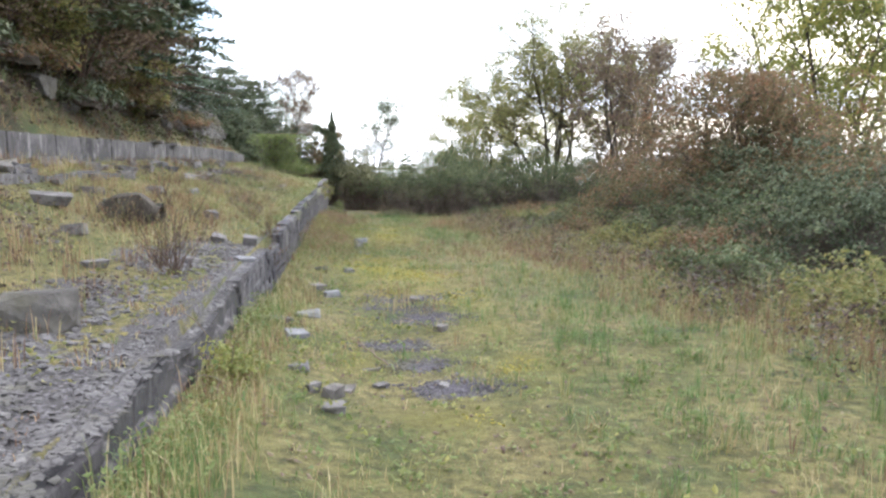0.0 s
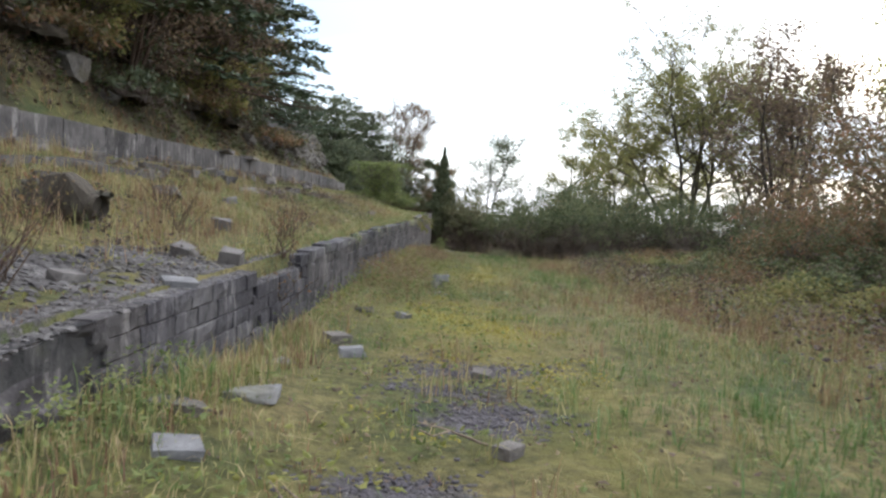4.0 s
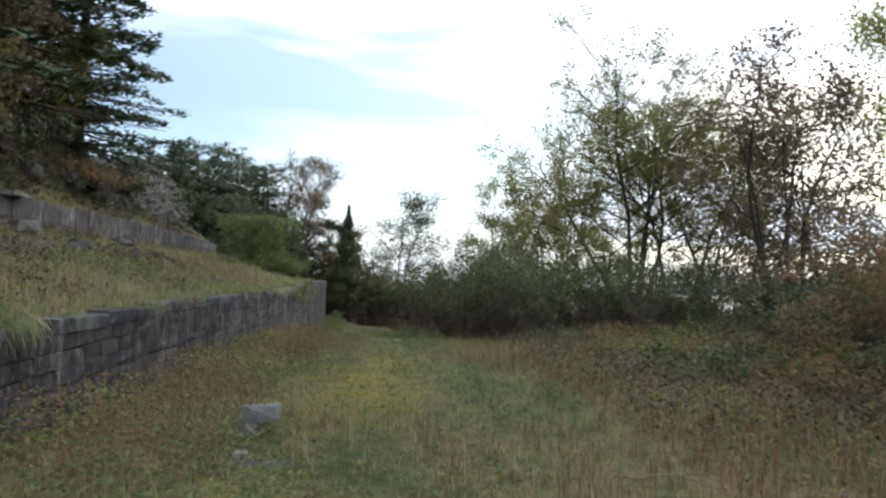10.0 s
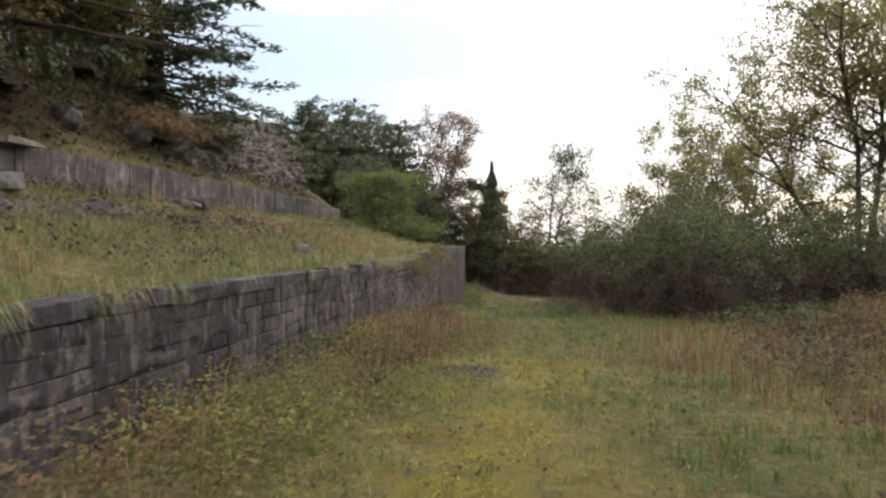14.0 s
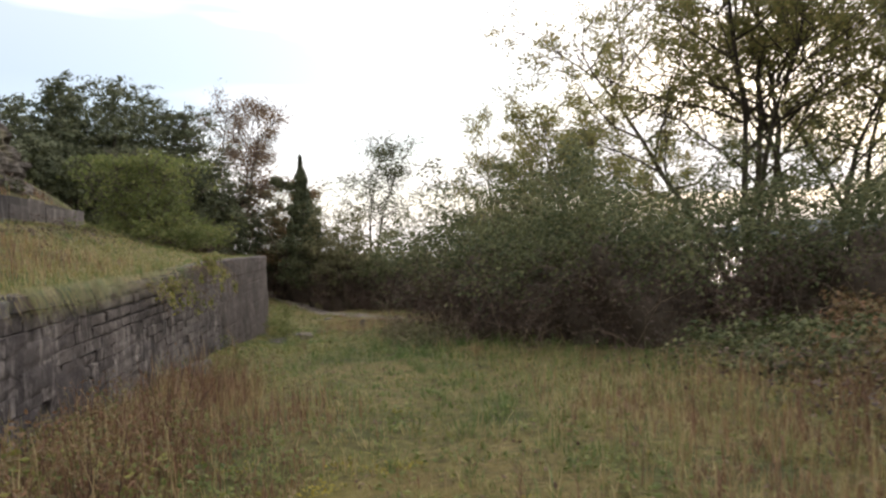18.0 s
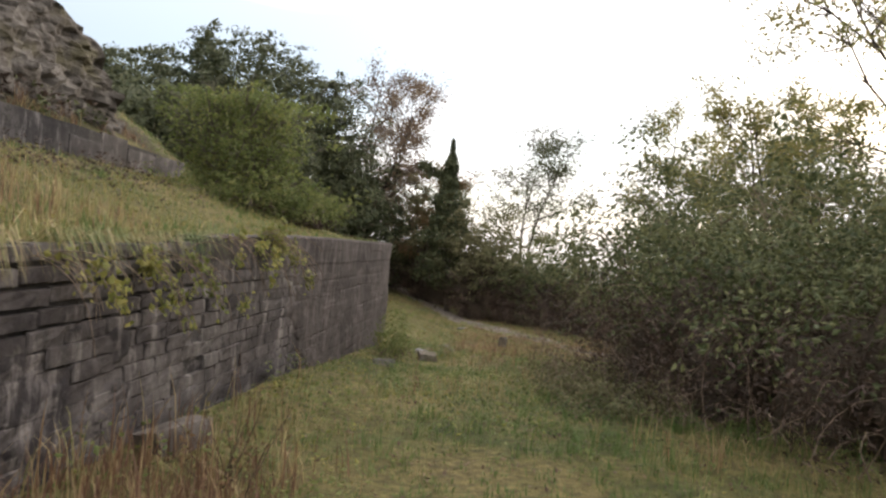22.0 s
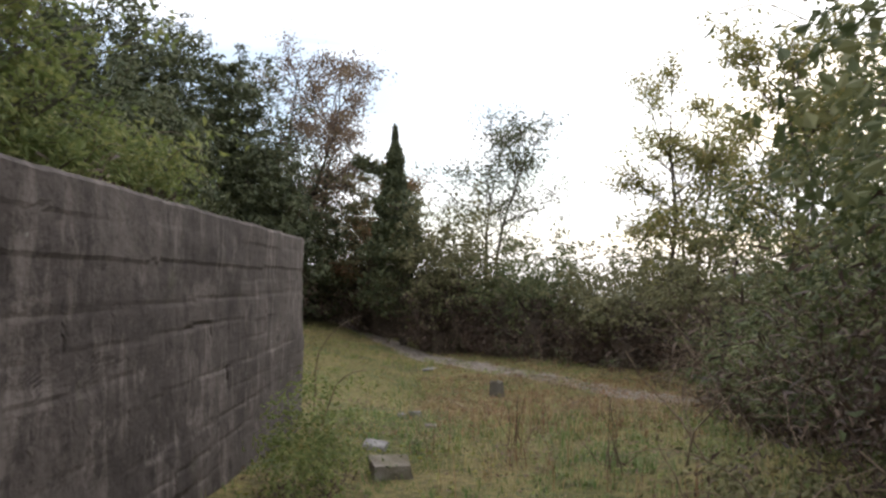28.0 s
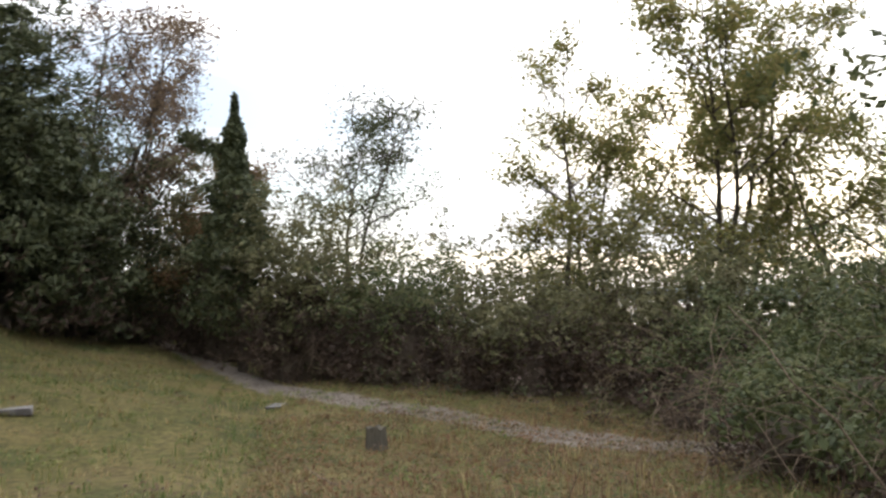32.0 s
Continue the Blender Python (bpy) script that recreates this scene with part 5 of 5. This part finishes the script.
blades("verge_grass", "straw grass hanging over the wall head", 7000, (12, 36.5), (-.5, -.19), lambda s, o: 0.17 + 0.05 * wave(s, o, 8) + .06 * smooth(30, 34, s), 0.0042, lambda s, o: 0.42 + 0.15 * wave(s * .7, o, 19), 308, lambda s, o: .25 + .75 * smooth(-.2, .4, wave(s * .5, o * 0, 44)), 0.9, 8)

def fringe(name, label, n, s_rng, seed):
    """Blades that grow at the wall head, arch out and hang down over the face."""
    r = np.random.default_rng(seed)
    m = n // 14
    s = r.uniform(*s_rng, m)
    s = s[r.uniform(size=m) < 0.3 + 0.7 * smooth(-.3, .3, wave(s * .8, s * 0, 66))]
    tone = np.repeat(0.40 + 0.16 * r.normal(size=len(s)), 14)
    s = np.repeat(s, 14) + r.normal(size=len(s) * 14) * .07
    k = len(s)
    z = wall_top(s) + 0.0
    out, fall, rise = r.uniform(.03, .16, k), r.uniform(-.04, .24, k), r.uniform(.03, .10, k)
    drift = r.normal(size=k) * .06
    a = np.stack([*xy(s, np.full(k, -.16)), z - .03], 1)
    b = np.stack([*xy(s + drift * .5, out * .5 - .04), z + rise], 1)
    c = np.stack([*xy(s + drift, out + .01), z - fall], 1)
    w = np.stack([*(np.array(xy(1.0, 0.0)) - np.array(xy(0.0, 0.0))), 0.0])[None] * r.uniform(.002, .0045, k)[:, None]
    v = np.stack([a - w, a + w, b - w, b + w, c], 1).reshape(-1, 3)
    i = np.arange(k) * 5
    ob = new(name, mesh_np(name, v, np.c_[i, i + 1, i + 3, i + 2], np.c_[i + 2, i + 3, i + 4], tone=np.repeat(tone, 5)))
    ob.data.materials.append(M_GRASS)
    return tagged(ob, label, "grass", kind="stuff")


fringe("fringe_grass", "grass arching out over the wall head", 2800, (30.5, 36.3), 309)
fringe("fringe_grass", "sparse grass arching over the coping", 1200, (14, 30.5), 310)

# broad-leaved weeds and fallen leaves among the grass
def ground_leaves(name, label, n, size, mat, seed, s_rng, o_rng, lift, clump=9, keep=None):
    r = np.random.default_rng(seed)
    m = n // clump
    s, o = r.uniform(*s_rng, m), r.uniform(*o_rng, m)
    if keep is not None:
        ok = r.uniform(size=m) < keep(s, o)
        s, o = s[ok], o[ok]
    s, o = np.repeat(s, clump) + r.normal(size=len(s) * clump) * .09, np.repeat(o, clump) + r.normal(size=len(o) * clump) * .09
    ok = ~((o < 0.06) & (o > -0.22))
    s, o = s[ok], o[ok]
    x, y = xy(s, o)
    pts = np.c_[x, y, ground_z(s, o) + r.uniform(0.01, lift, len(s))]
    ob = new(name, leaves(name, pts, size, r, np.tile([0, 0, 1.0], (len(s), 1)), .6, .8))
    ob.data.materials.append(mat)
    return tagged(ob, label, "weeds", kind="stuff")


ground_leaves("broad_weeds", "low dark green weeds in the turf", 22000, .055, L_WILLOW, 331, (3, 49), (.2, 9), .10, 11, lambda s, o: .25 + .75 * smooth(-.1, .5, wave(s * .5, o * .5, 41)))
ground_leaves("broad_weeds", "yellow-green low weeds along the wall foot", 12000, .05, L_IVY, 332, (3, 47), (.05, 3.2), .10, 8, lambda s, o: .12 + .88 * smooth(.0, .6, wave(s * .45, o * .8, 43)) * smooth(3, .4, o))
ground_leaves("broad_weeds", "brown withered weeds in the turf", 14000, .032, L_ASH, 344, (12, 47), (.3, 8), .14, 5, lambda s, o: smooth(.0, .5, wave(s * .7, o * .7, 86)))
ground_leaves("broad_weeds", "withered brown weeds on the far terrace", 9000, .05, L_THICKET, 353, (28, 44), (-5, -1.3), .26, 10, lambda s, o: smooth(-.4, .3, wave(s * .6, o * .8, 94)) * smooth(-1.2, -2.4, o))
ground_leaves("broad_weeds", "withered brown weeds on the terrace", 17000, .05, L_THICKET, 352, (2, 30), (-5, -.8), .22, 10, lambda s, o: smooth(-.3, .4, wave(s * .6, o * .8, 93)))
ground_leaves("broad_weeds", "low weeds on the terrace", 9000, .05, L_ASH, 333, (2, 46), (-5, -.4), .12, 9)
ground_leaves("fallen_leaves", "brown fallen leaves in the grass", 12000, .045, L_BROWN, 334, (3, 60), (.1, 9), .05, 3)

ground_leaves("bank_cover", "low dark ivy and bramble over the steep bank", 24000, .11, L_BRAMBLE, 347, (1, 45), (-10, -5.5), .34, 14)
ground_leaves("bank_cover", "withered brown bracken over the steep bank", 16000, .11, L_THICKET, 348, (1, 45), (-10, -5.5), .42, 14)
ground_leaves("moss", "bright yellow moss cushions on thin soil", 75000, .032, L_MOSS, 349, (4, 35), (.2, 5), .035, 30, mossy)
ground_leaves("fallen_leaves", "orange-brown fallen leaves beside the track", 16000, .05, L_RUST, 338, (48.5, 57.5), (1.2, 7.5), .05, 4)
hedge_foot = lambda s, o: smooth(.6, 1.6, o - track_o(s)) * smooth(3.4, 2.2, o - track_o(s)) * (.4 + .6 * smooth(-.4, .3, wave(s * .8, o * .8, 87)))
ground_leaves("weed_bank", "withered brown weeds along the foot of the scrub", 26000, .07, L_THICKET, 345, (51, 72), (-6, 10), .75, 12, hedge_foot)
ground_leaves("weed_bank", "dull green weeds along the foot of the scrub", 16000, .07, L_BRAMBLE, 346, (51, 72), (-6, 10), .6, 12, hedge_foot)
ground_leaves("leafy_weeds", "low olive weeds beyond the wall end", 12000, .055, L_WILLOW, 342, (46, 62), (-7, 6), .10, 12, lambda s, o: smooth(-.1, .4, wave(s * .6, o * .6, 84)))
ground_leaves("leafy_weeds", "low brown weeds beyond the wall end", 9000, .05, L_BROWN, 343, (44, 62), (-7, 7), .12, 10, lambda s, o: smooth(-.1, .4, wave(s * .7, o * .7, 85)))
ground_leaves("leafy_weeds", "shin-high yellow-green weeds along the wall foot", 18000, .042, L_WILLOW, 339, (12, 40), (.08, 2.2), .34, 9, lambda s, o: smooth(-.1, .4, wave(s * .7, o * 1.2, 81)))
ground_leaves("leafy_weeds", "shin-high rusty weeds along the wall foot", 15000, .042, L_RUST, 340, (17, 32), (.08, 1.7), .46, 9, lambda s, o: smooth(1.7, .7, o) * smooth(-.4, .3, wave(s * .6, o * 1.1, 82)))
ground_leaves("leafy_weeds", "yellow-green weeds against the start of the wall", 3600, .036, L_WILLOW, 350, (3, 9.5), (.06, .6), .30, 10, lambda s, o: smooth(.6, .15, o) * (.25 + .75 * smooth(-.3, .3, wave(s * 1.1, o, 89))))
ground_leaves("leafy_weeds", "yellowing bramble shoots along the wall foot", 12000, .05, L_IVY, 351, (19, 30), (.08, 2.0), .38, 10, lambda s, o: smooth(2.1, .7, o) * (.1 + .9 * smooth(-.2, .3, wave(s * .8, o * 1.1, 90))))
ground_leaves("leafy_weeds", "low green weeds near the end wall", 9000, .035, L_BRAMBLE, 341, (36, 49), (.5, 6), .25, 12, lambda s, o: smooth(.0, .5, wave(s * .6, o * .8, 83)))
edge_zone = lambda s, o: smooth(4.6, 6.2, o - 0.6 * smooth(18, 26, s) + 0.7 * wave(s * .5, o * .5, 51)) * smooth(35, 31, s) * (0.35 + 0.65 * smooth(-.4, .3, wave(s * .9, o * .9, 52)))
ground_leaves("weed_bank", "knee-high brown withered weeds", 34000, .06, L_THICKET, 335, (5, 35), (4, 10), .50, 12, edge_zone)
ground_leaves("weed_bank", "knee-high green and yellow weeds", 20000, .06, L_ASH, 336, (5, 35), (4, 10), .42, 12, edge_zone)
ground_leaves("weed_bank", "knee-high dark green weeds", 18000, .06, L_BRAMBLE, 337, (5, 35), (4, 10), .40, 12, edge_zone)

# gravel in the bare patches and on the track
def pebbles(name, label, n, spots, size, seed, mat=None):
    r = np.random.default_rng(seed)
    base = np.array([(1, 0, -.3), (-.5, .87, -.3), (-.5, -.87, -.3), (.6, .5, .4), (-.7, .1, .4), (.1, -.75, .45)])
    tri = np.array([(0, 3, 5), (0, 1, 3), (1, 4, 3), (1, 2, 4), (2, 5, 4), (2, 0, 5), (3, 4, 5), (0, 2, 1)])
    vs, o_all = [], np.array(spots, float)
    k = r.integers(0, len(o_all), n)
    s = o_all[k, 0] + r.normal(size=n) * o_all[k, 2] * 0.6
    o = o_all[k, 1] + r.normal(size=n) * o_all[k, 3] * 0.6
    x, y = xy(s, o)
    z = np.where((o < 0.01) & (o > -.21), wall_top(s) - .012, ground_z(s, o))
    sz = size * r.uniform(0.4, 1.6, n) ** 1.5
    a = r.uniform(0, 6.283, n)
    c, d = np.cos(a), np.sin(a)
    v = base[None] * r.uniform(0.7, 1.3, (n, 6, 1)) * sz[:, None, None]
    w = np.stack([v[..., 0] * c[:, None] - v[..., 1] * d[:, None], v[..., 0] * d[:, None] + v[..., 1] * c[:, None], v[..., 2] * 0.7], -1) + np.stack([x, y, z + sz * 0.12], 1)[:, None]
    t = (tri[None] + (np.arange(n) * 6)[:, None, None]).reshape(-1, 3)
    ob = new(name, mesh_np(name, w.reshape(-1, 3), None, t))
    ob.data.materials.append(mat or M_GRAVEL)
    return tagged(ob, label, "gravel", kind="stuff")


pebbles("gravel", "purple-grey stone chippings on bare ground", 4200, ((6.5, 2.15, .3, .45), (7.3, 1.9, .2, .3), (8.2, 1.75, .3, .4), (9.6, 2.25, .35, .45), (10.3, 2.0, .3, .5), (11.3, 2.15, .5, .8), (27.2, 1.9, .5, .4)), 0.015, 311, M_CHIP)
pebbles("gravel", "grey ballast along the terrace edge", 3600, ((4.6, -.9, 1.3, .45), (7.0, -1.0, 1.2, .4), (11.3, -.75, .7, .4), (9.6, -.9, .8, .4), (7.2, -2.9, 1.6, .6), (3.5, -.8, 1, .5)), 0.028, 312)
pebbles("gravel", "grey chippings along the wall head", 5000, [(s, -.17, .5, .13) for s in np.arange(3, 14, .8)], 0.02, 314)
pebbles("gravel", "small stones on the worn track", 3000, [(s, float(track_o(s)), .6, .4) for s in np.arange(53, 66, 1.0)], 0.025, 313, M_TRACK)

# dead dock on the terrace edge
def stalk_plant(name, label, x, y, h, n, seed, spread=0.5):
    r = np.random.default_rng(seed)
    ob = thing(name, label, "weed", x, y, gz(x, y) - 0.03)
    w = Tubes(4)
    tips = []
    for _ in range(n):
        p = bend((r.normal() * .06, r.normal() * .06, 0), (r.normal() * spread, r.normal() * spread, 1), h * r.uniform(.6, 1.1), r, 6, .1, .08)
        w.add(p, .006, .002)
        tips += [p[-1], p[-2], p[-3]]
    tagged(part("stalk_tuft", w.mesh("stalk_tuft"), M_TWIG, ob), kind="stuff")
    tips = np.array(tips)
    pts = tips[r.integers(0, len(tips), n * 9)] + r.normal(size=(n * 9, 3)) * .035
    tagged(part("seed_head", leaves("seed_head", pts, .035, r), L_RUST, ob), kind="stuff")
    return ob


for k, (x, y, h, n) in enumerate(((-3.0, 8.6, .85, 30), (-3.35, 9.1, .7, 18), (-4.3, 13.2, .7, 16), (-5.2, 14.4, .8, 20), (-4.0, 16.0, .7, 18), (-2.85, 12.6, .75, 26), (-3.0, 13.2, .6, 18), (-4.6, 11.0, .6, 14),
                                  (-4.3, 31.5, .7, 16), (-3.9, 29.0, .6, 14), (-4.6, 34.5, .6, 14), (-3.4, 26.0, .6, 14), (-4.4, 46.6, .9, 8), (-3.5, 45.2, .7, 8))):
    stalk_plant("dock_plant", "dead rust-brown dock with seed heads", x, y, h, n, 400 + k)

# ivy over the wall head
def ivy(name, label, s0, top, n, w, drop, seed):
    r = np.random.default_rng(seed)
    x, y = xy(s0, 0.05)
    ob = thing(name, label, "ivy", x, y, top)
    t, line = Tubes(4), []
    for _ in range(14):
        s1 = s0 + r.normal() * w * .6
        a, b = xy(s1, -.05)
        p = bend((a - x, b - y, .04), (.6, .05, .3), drop * r.uniform(.5, 1.7), r, 9, -2.4, .10)
        p[:, 0] = np.maximum(p[:, 0], -.02)
        t.add(p, .004, .002)
        line.append(p[2:])
    tagged(part("vine_tangle", t.mesh("vine_tangle"), M_CANE, ob), kind="stuff")
    line = np.concatenate(line[:5])
    knot = line[r.integers(0, len(line), max(4, n // 16))]
    pts = knot[r.integers(0, len(knot), n)] + r.normal(size=(n, 3)) * np.array([.02, .05, .045])
    pts[:, 0] = np.maximum(pts[:, 0], .0)
    nor = np.tile([UY, -UX, .35], (n, 1))
    part("foliage", leaves("foliage", pts, .046, r, nor, .85, .9), L_IVY, ob)
    return ob


for k, (s_, t_, n_, w_, d_) in enumerate(((34.2, .50, 140, .3, .4), (35.0, .50, 260, .22, .5), (35.7, .50, 200, .22, .5), (36.5, .68, 220, .25, .65), (37.6, .72, 330, .2, .55), (37.9, .70, 280, .16, .5))):
    ivy("ivy", "yellowing ivy and dry vines hanging over the wall head", s_, t_, n_, w_, d_, 501 + k)
thicket("wall_foot_shrub", "yellow-green leafy shoots at the foot of the end wall", -5.9, 43.4, .3, .5, -.62, 2200, .042, L_WILLOW, 511, 2, lump=1.6, inside=.3)
thicket("wall_foot_shrub", "low dry shoots at the foot of the end wall", -6.5, 45.2, .3, .7, -1.2, 500, .045, L_ASH, 512, 2, lump=1.6, inside=.3)
thicket("wall_foot_shrub", "yellow-flowered shoots against the wall foot", -1.62, 5.95, .17, .30, .32, 900, .04, L_IVY, 513, 3, inside=.2, lump=1.5)

def stick(name, label, a, b, rad, seed, fork=True):
    r = np.random.default_rng(seed)
    a, b = np.array(a, float), np.array(b, float)
    t = Tubes(5)
    p = np.linspace(a, b, 7) + r.normal(size=(7, 3)) * np.linalg.norm(b - a) * .02
    t.add(p, rad, rad * .5)
    if fork:
        t.add(bend(p[4], (b - a) / np.linalg.norm(b - a) + r.normal(size=3) * .6, np.linalg.norm(b - a) * .35, r, 4, 0, .1), rad * .6, rad * .3)
    return tagged(part(name, t.mesh(name), M_CANE), label, "stick")


stick("dead_stick", "pale bare stick leaning in the brambles", (-1.7, 47.2, -1.55), (-2.5, 48.2, -.1), .010, 1, False)
for k, (a, b) in enumerate((((-1.9, 50.2, -1.9), (-1.2, 51.2, -.2)), ((-1.4, 49.0, -1.8), (-1.9, 49.4, -.9)), ((-2.0, 51.4, -1.9), (-1.6, 51.8, -1.0)))):
    stick("dead_stick", "pale bare stick leaning in the brambles", a, b, .008, 40 + k)
stick("dead_stick", "pale bare stick leaning in the brambles", (-1.3, 46.4, -1.5), (-2.1, 46.9, -.5), .008, 2)
for k, (x, y) in enumerate(((.9, 18.4), (-.5, 7.4), (-.1, 9.2), (3.6, 8.2), (1.9, 33.6), (3.0, 33.2), (4.2, 23.6), (-5.4, 51.0), (3.2, 20.4))):
    z = gz(x, y)
    stick("dead_stick", "bare fallen stick in the grass", (x, y, z + .03), (x + .7 * math.cos(k * 2.1), y + .5 * math.sin(k * 2.1), z + .10 + .05 * (k % 3)), .010, 20 + k)

# ---- masonry pieces ----
def block_mesh(name, seed):
    """A unit block, face towards +x: an uneven face of small facets, chipped edges and corners."""
    r = np.random.default_rng(seed)
    gy, gz_ = np.array([-.5, -.475, -.15, .17, .475, .5]), np.array([-.5, -.45, .0, .45, .5])
    v = []
    for z in gz_:
        for y in gy:
            edge = (abs(y) > .49) + (abs(z) > .49)
            rim = (abs(y) > .46) or (abs(z) > .44)
            x = r.normal() * .022 if not edge else -.07 - .05 * (edge > 1) - abs(r.normal()) * .04
            if rim and not edge and r.uniform() < .12:
                x -= r.uniform(.03, .12)
            v.append((x, y + r.normal() * .012 * (edge == 0), z + r.normal() * .03 * (edge == 0)))
    q = [tuple(int(k) for k in row) for row in grid_quads(5, 6)]
    n = len(v)
    rimv = list(range(6)) + [11, 17, 23, 29] + [28, 27, 26, 25, 24] + [18, 12, 6]
    corner = [(-1, -.5, -.5), (-1, .5, -.5), (-1, .5, .5), (-1, -.5, .5)]
    v += corner
    tris = []
    def back(k):
        y, z = v[k][1], v[k][2]
        return n + (2 if y > 0 and z > 0 else 1 if y > 0 else 3 if z > 0 else 0)
    for a, b in zip(rimv, rimv[1:] + rimv[:1]):
        tris.append((b, a, back(a)))
        if back(a) != back(b):
            tris.append((b, back(a), back(b)))
    return mesh_np(name, v, q, tris)


UNITS = [block_mesh("block", k) for k in range(7)]
for u in UNITS:
    u.materials.append(M_BLOCK)
DARK_UNITS = [block_mesh("block", k) for k in range(7)]
for u in DARK_UNITS:
    u.materials.append(M_DARKBLOCK)
unit_v = [np.array([tuple(p.co) for p in u.vertices]) for u in UNITS]
unit_q = np.array([tuple(p.vertices) for p in UNITS[0].polygons if len(p.vertices) == 4])
unit_t = np.array([tuple(p.vertices) for p in UNITS[0].polygons if len(p.vertices) == 3])
r = np.random.default_rng(99)
rest_v, rest_q, rest_t, made = [], [], [], 0
WALL_TURN = Matrix(((UY, UX, 0, 0), (-UX, UY, 0, 0), (0, 0, 1, 0), (0, 0, 0, 1)))
for c_i in range(18):
    s = 1.0 + r.uniform(0, .4)
    while s < 39.9:
        ln = 0.45 * r.choice([1, 1, 1, 1, .5, .75])
        mid = s + ln / 2
        near = 31.0 < mid < 39.6 or 9.2 < mid < 14.6
        ch = 0.15 if mid < 31 else 0.118
        tight = False
        top = min(float(wall_top(mid)), 0.66) - (.09 if 14.4 < mid < 31 else 0) if mid < 36.1 else 0.53
        z = top - (c_i + .5) * ch
        if z > float(ground_z(mid, .35)) - 0.16 and mid > 8.7:
            gone = r.uniform() < 0.006 and c_i > 0
            if not gone:
                push = r.normal() * .005
                sc = (0.14, ln - (.003 if tight else .007 * r.uniform(.4, 1.9)), ch - (.005 * r.uniform(.4, 1.6) + (.024 if r.uniform() < (.9 if c_i < 4 and 32 < mid < 36.2 else .10) else 0) if near else .003 if tight else .008))
                px, py = xy(mid, push)
                k = int(r.integers(0, 7))
                m4 = Matrix.Translation((px, py, z + r.normal() * .003)) @ WALL_TURN @ Matrix.Rotation(r.normal() * .004, 4, "X") @ Matrix.Diagonal((*sc, 1))
                if near and made < 300:
                    ob = new("block", (UNITS if mid > 20 else DARK_UNITS)[k])
                    ob.parent = long_wall
                    ob.matrix_basis = m4
                    made += 1
                else:
                    mm = np.array(m4)
                    rest_q.append(unit_q + len(rest_v) * 34)
                    rest_t.append(unit_t + len(rest_v) * 34)
                    rest_v.append(unit_v[k] @ mm[:3, :3].T + mm[:3, 3])
        s += ln
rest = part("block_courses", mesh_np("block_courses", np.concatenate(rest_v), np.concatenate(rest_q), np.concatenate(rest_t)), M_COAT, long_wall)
tagged(rest, kind="stuff")

# coping slabs along the middle of the wall
s = 14.2
cop = [block_mesh("coping", 40 + k) for k in range(4)]
for u in cop:
    u.materials.append(M_DARKBLOCK)
while s < 32.4:
    ln = r.uniform(.7, 1.2) if not 22.4 < s < 23.4 else .5
    px, py = xy(s + ln / 2, .020 + r.normal() * .010)
    tip = r.normal() * .016 + (.26 if 22.4 < s < 22.95 else 0)
    if r.uniform() > .1:
        ob = new("coping", cop[int(r.integers(0, 4))])
        ob.parent = long_wall
        ob.matrix_basis = Matrix.Translation((px, py, float(wall_top(s)) - .035 + abs(tip) * .4 + r.normal() * .008)) @ WALL_TURN @ Matrix.Rotation(tip, 4, "X") @ Matrix.Diagonal((.22, ln - .02, .13, 1))
    s += ln

# upright panels of the upper wall
s = -1.5
pan = [block_mesh("panel", 20 + k) for k in range(4)]
for u in pan:
    u.materials.append(M_PANEL)
while s < 45.8:
    ln = r.uniform(.7, 1.5)
    t = upper_top(s) - (0.0 if s < 40 else r.uniform(0, .25))
    h = t - 1.45
    px, py = xy(s + ln / 2, -5.07 + r.normal() * .012)
    ob = new("panel", pan[int(r.integers(0, 4))])
    ob.parent = upper
    ob.matrix_basis = Matrix.Translation((px, py, 1.45 + h / 2)) @ WALL_TURN @ Matrix.Rotation(r.normal() * .012, 4, "X") @ Matrix.Diagonal((.07, ln - r.uniform(.008, .03), h - r.uniform(0, .05), 1))
    s += ln
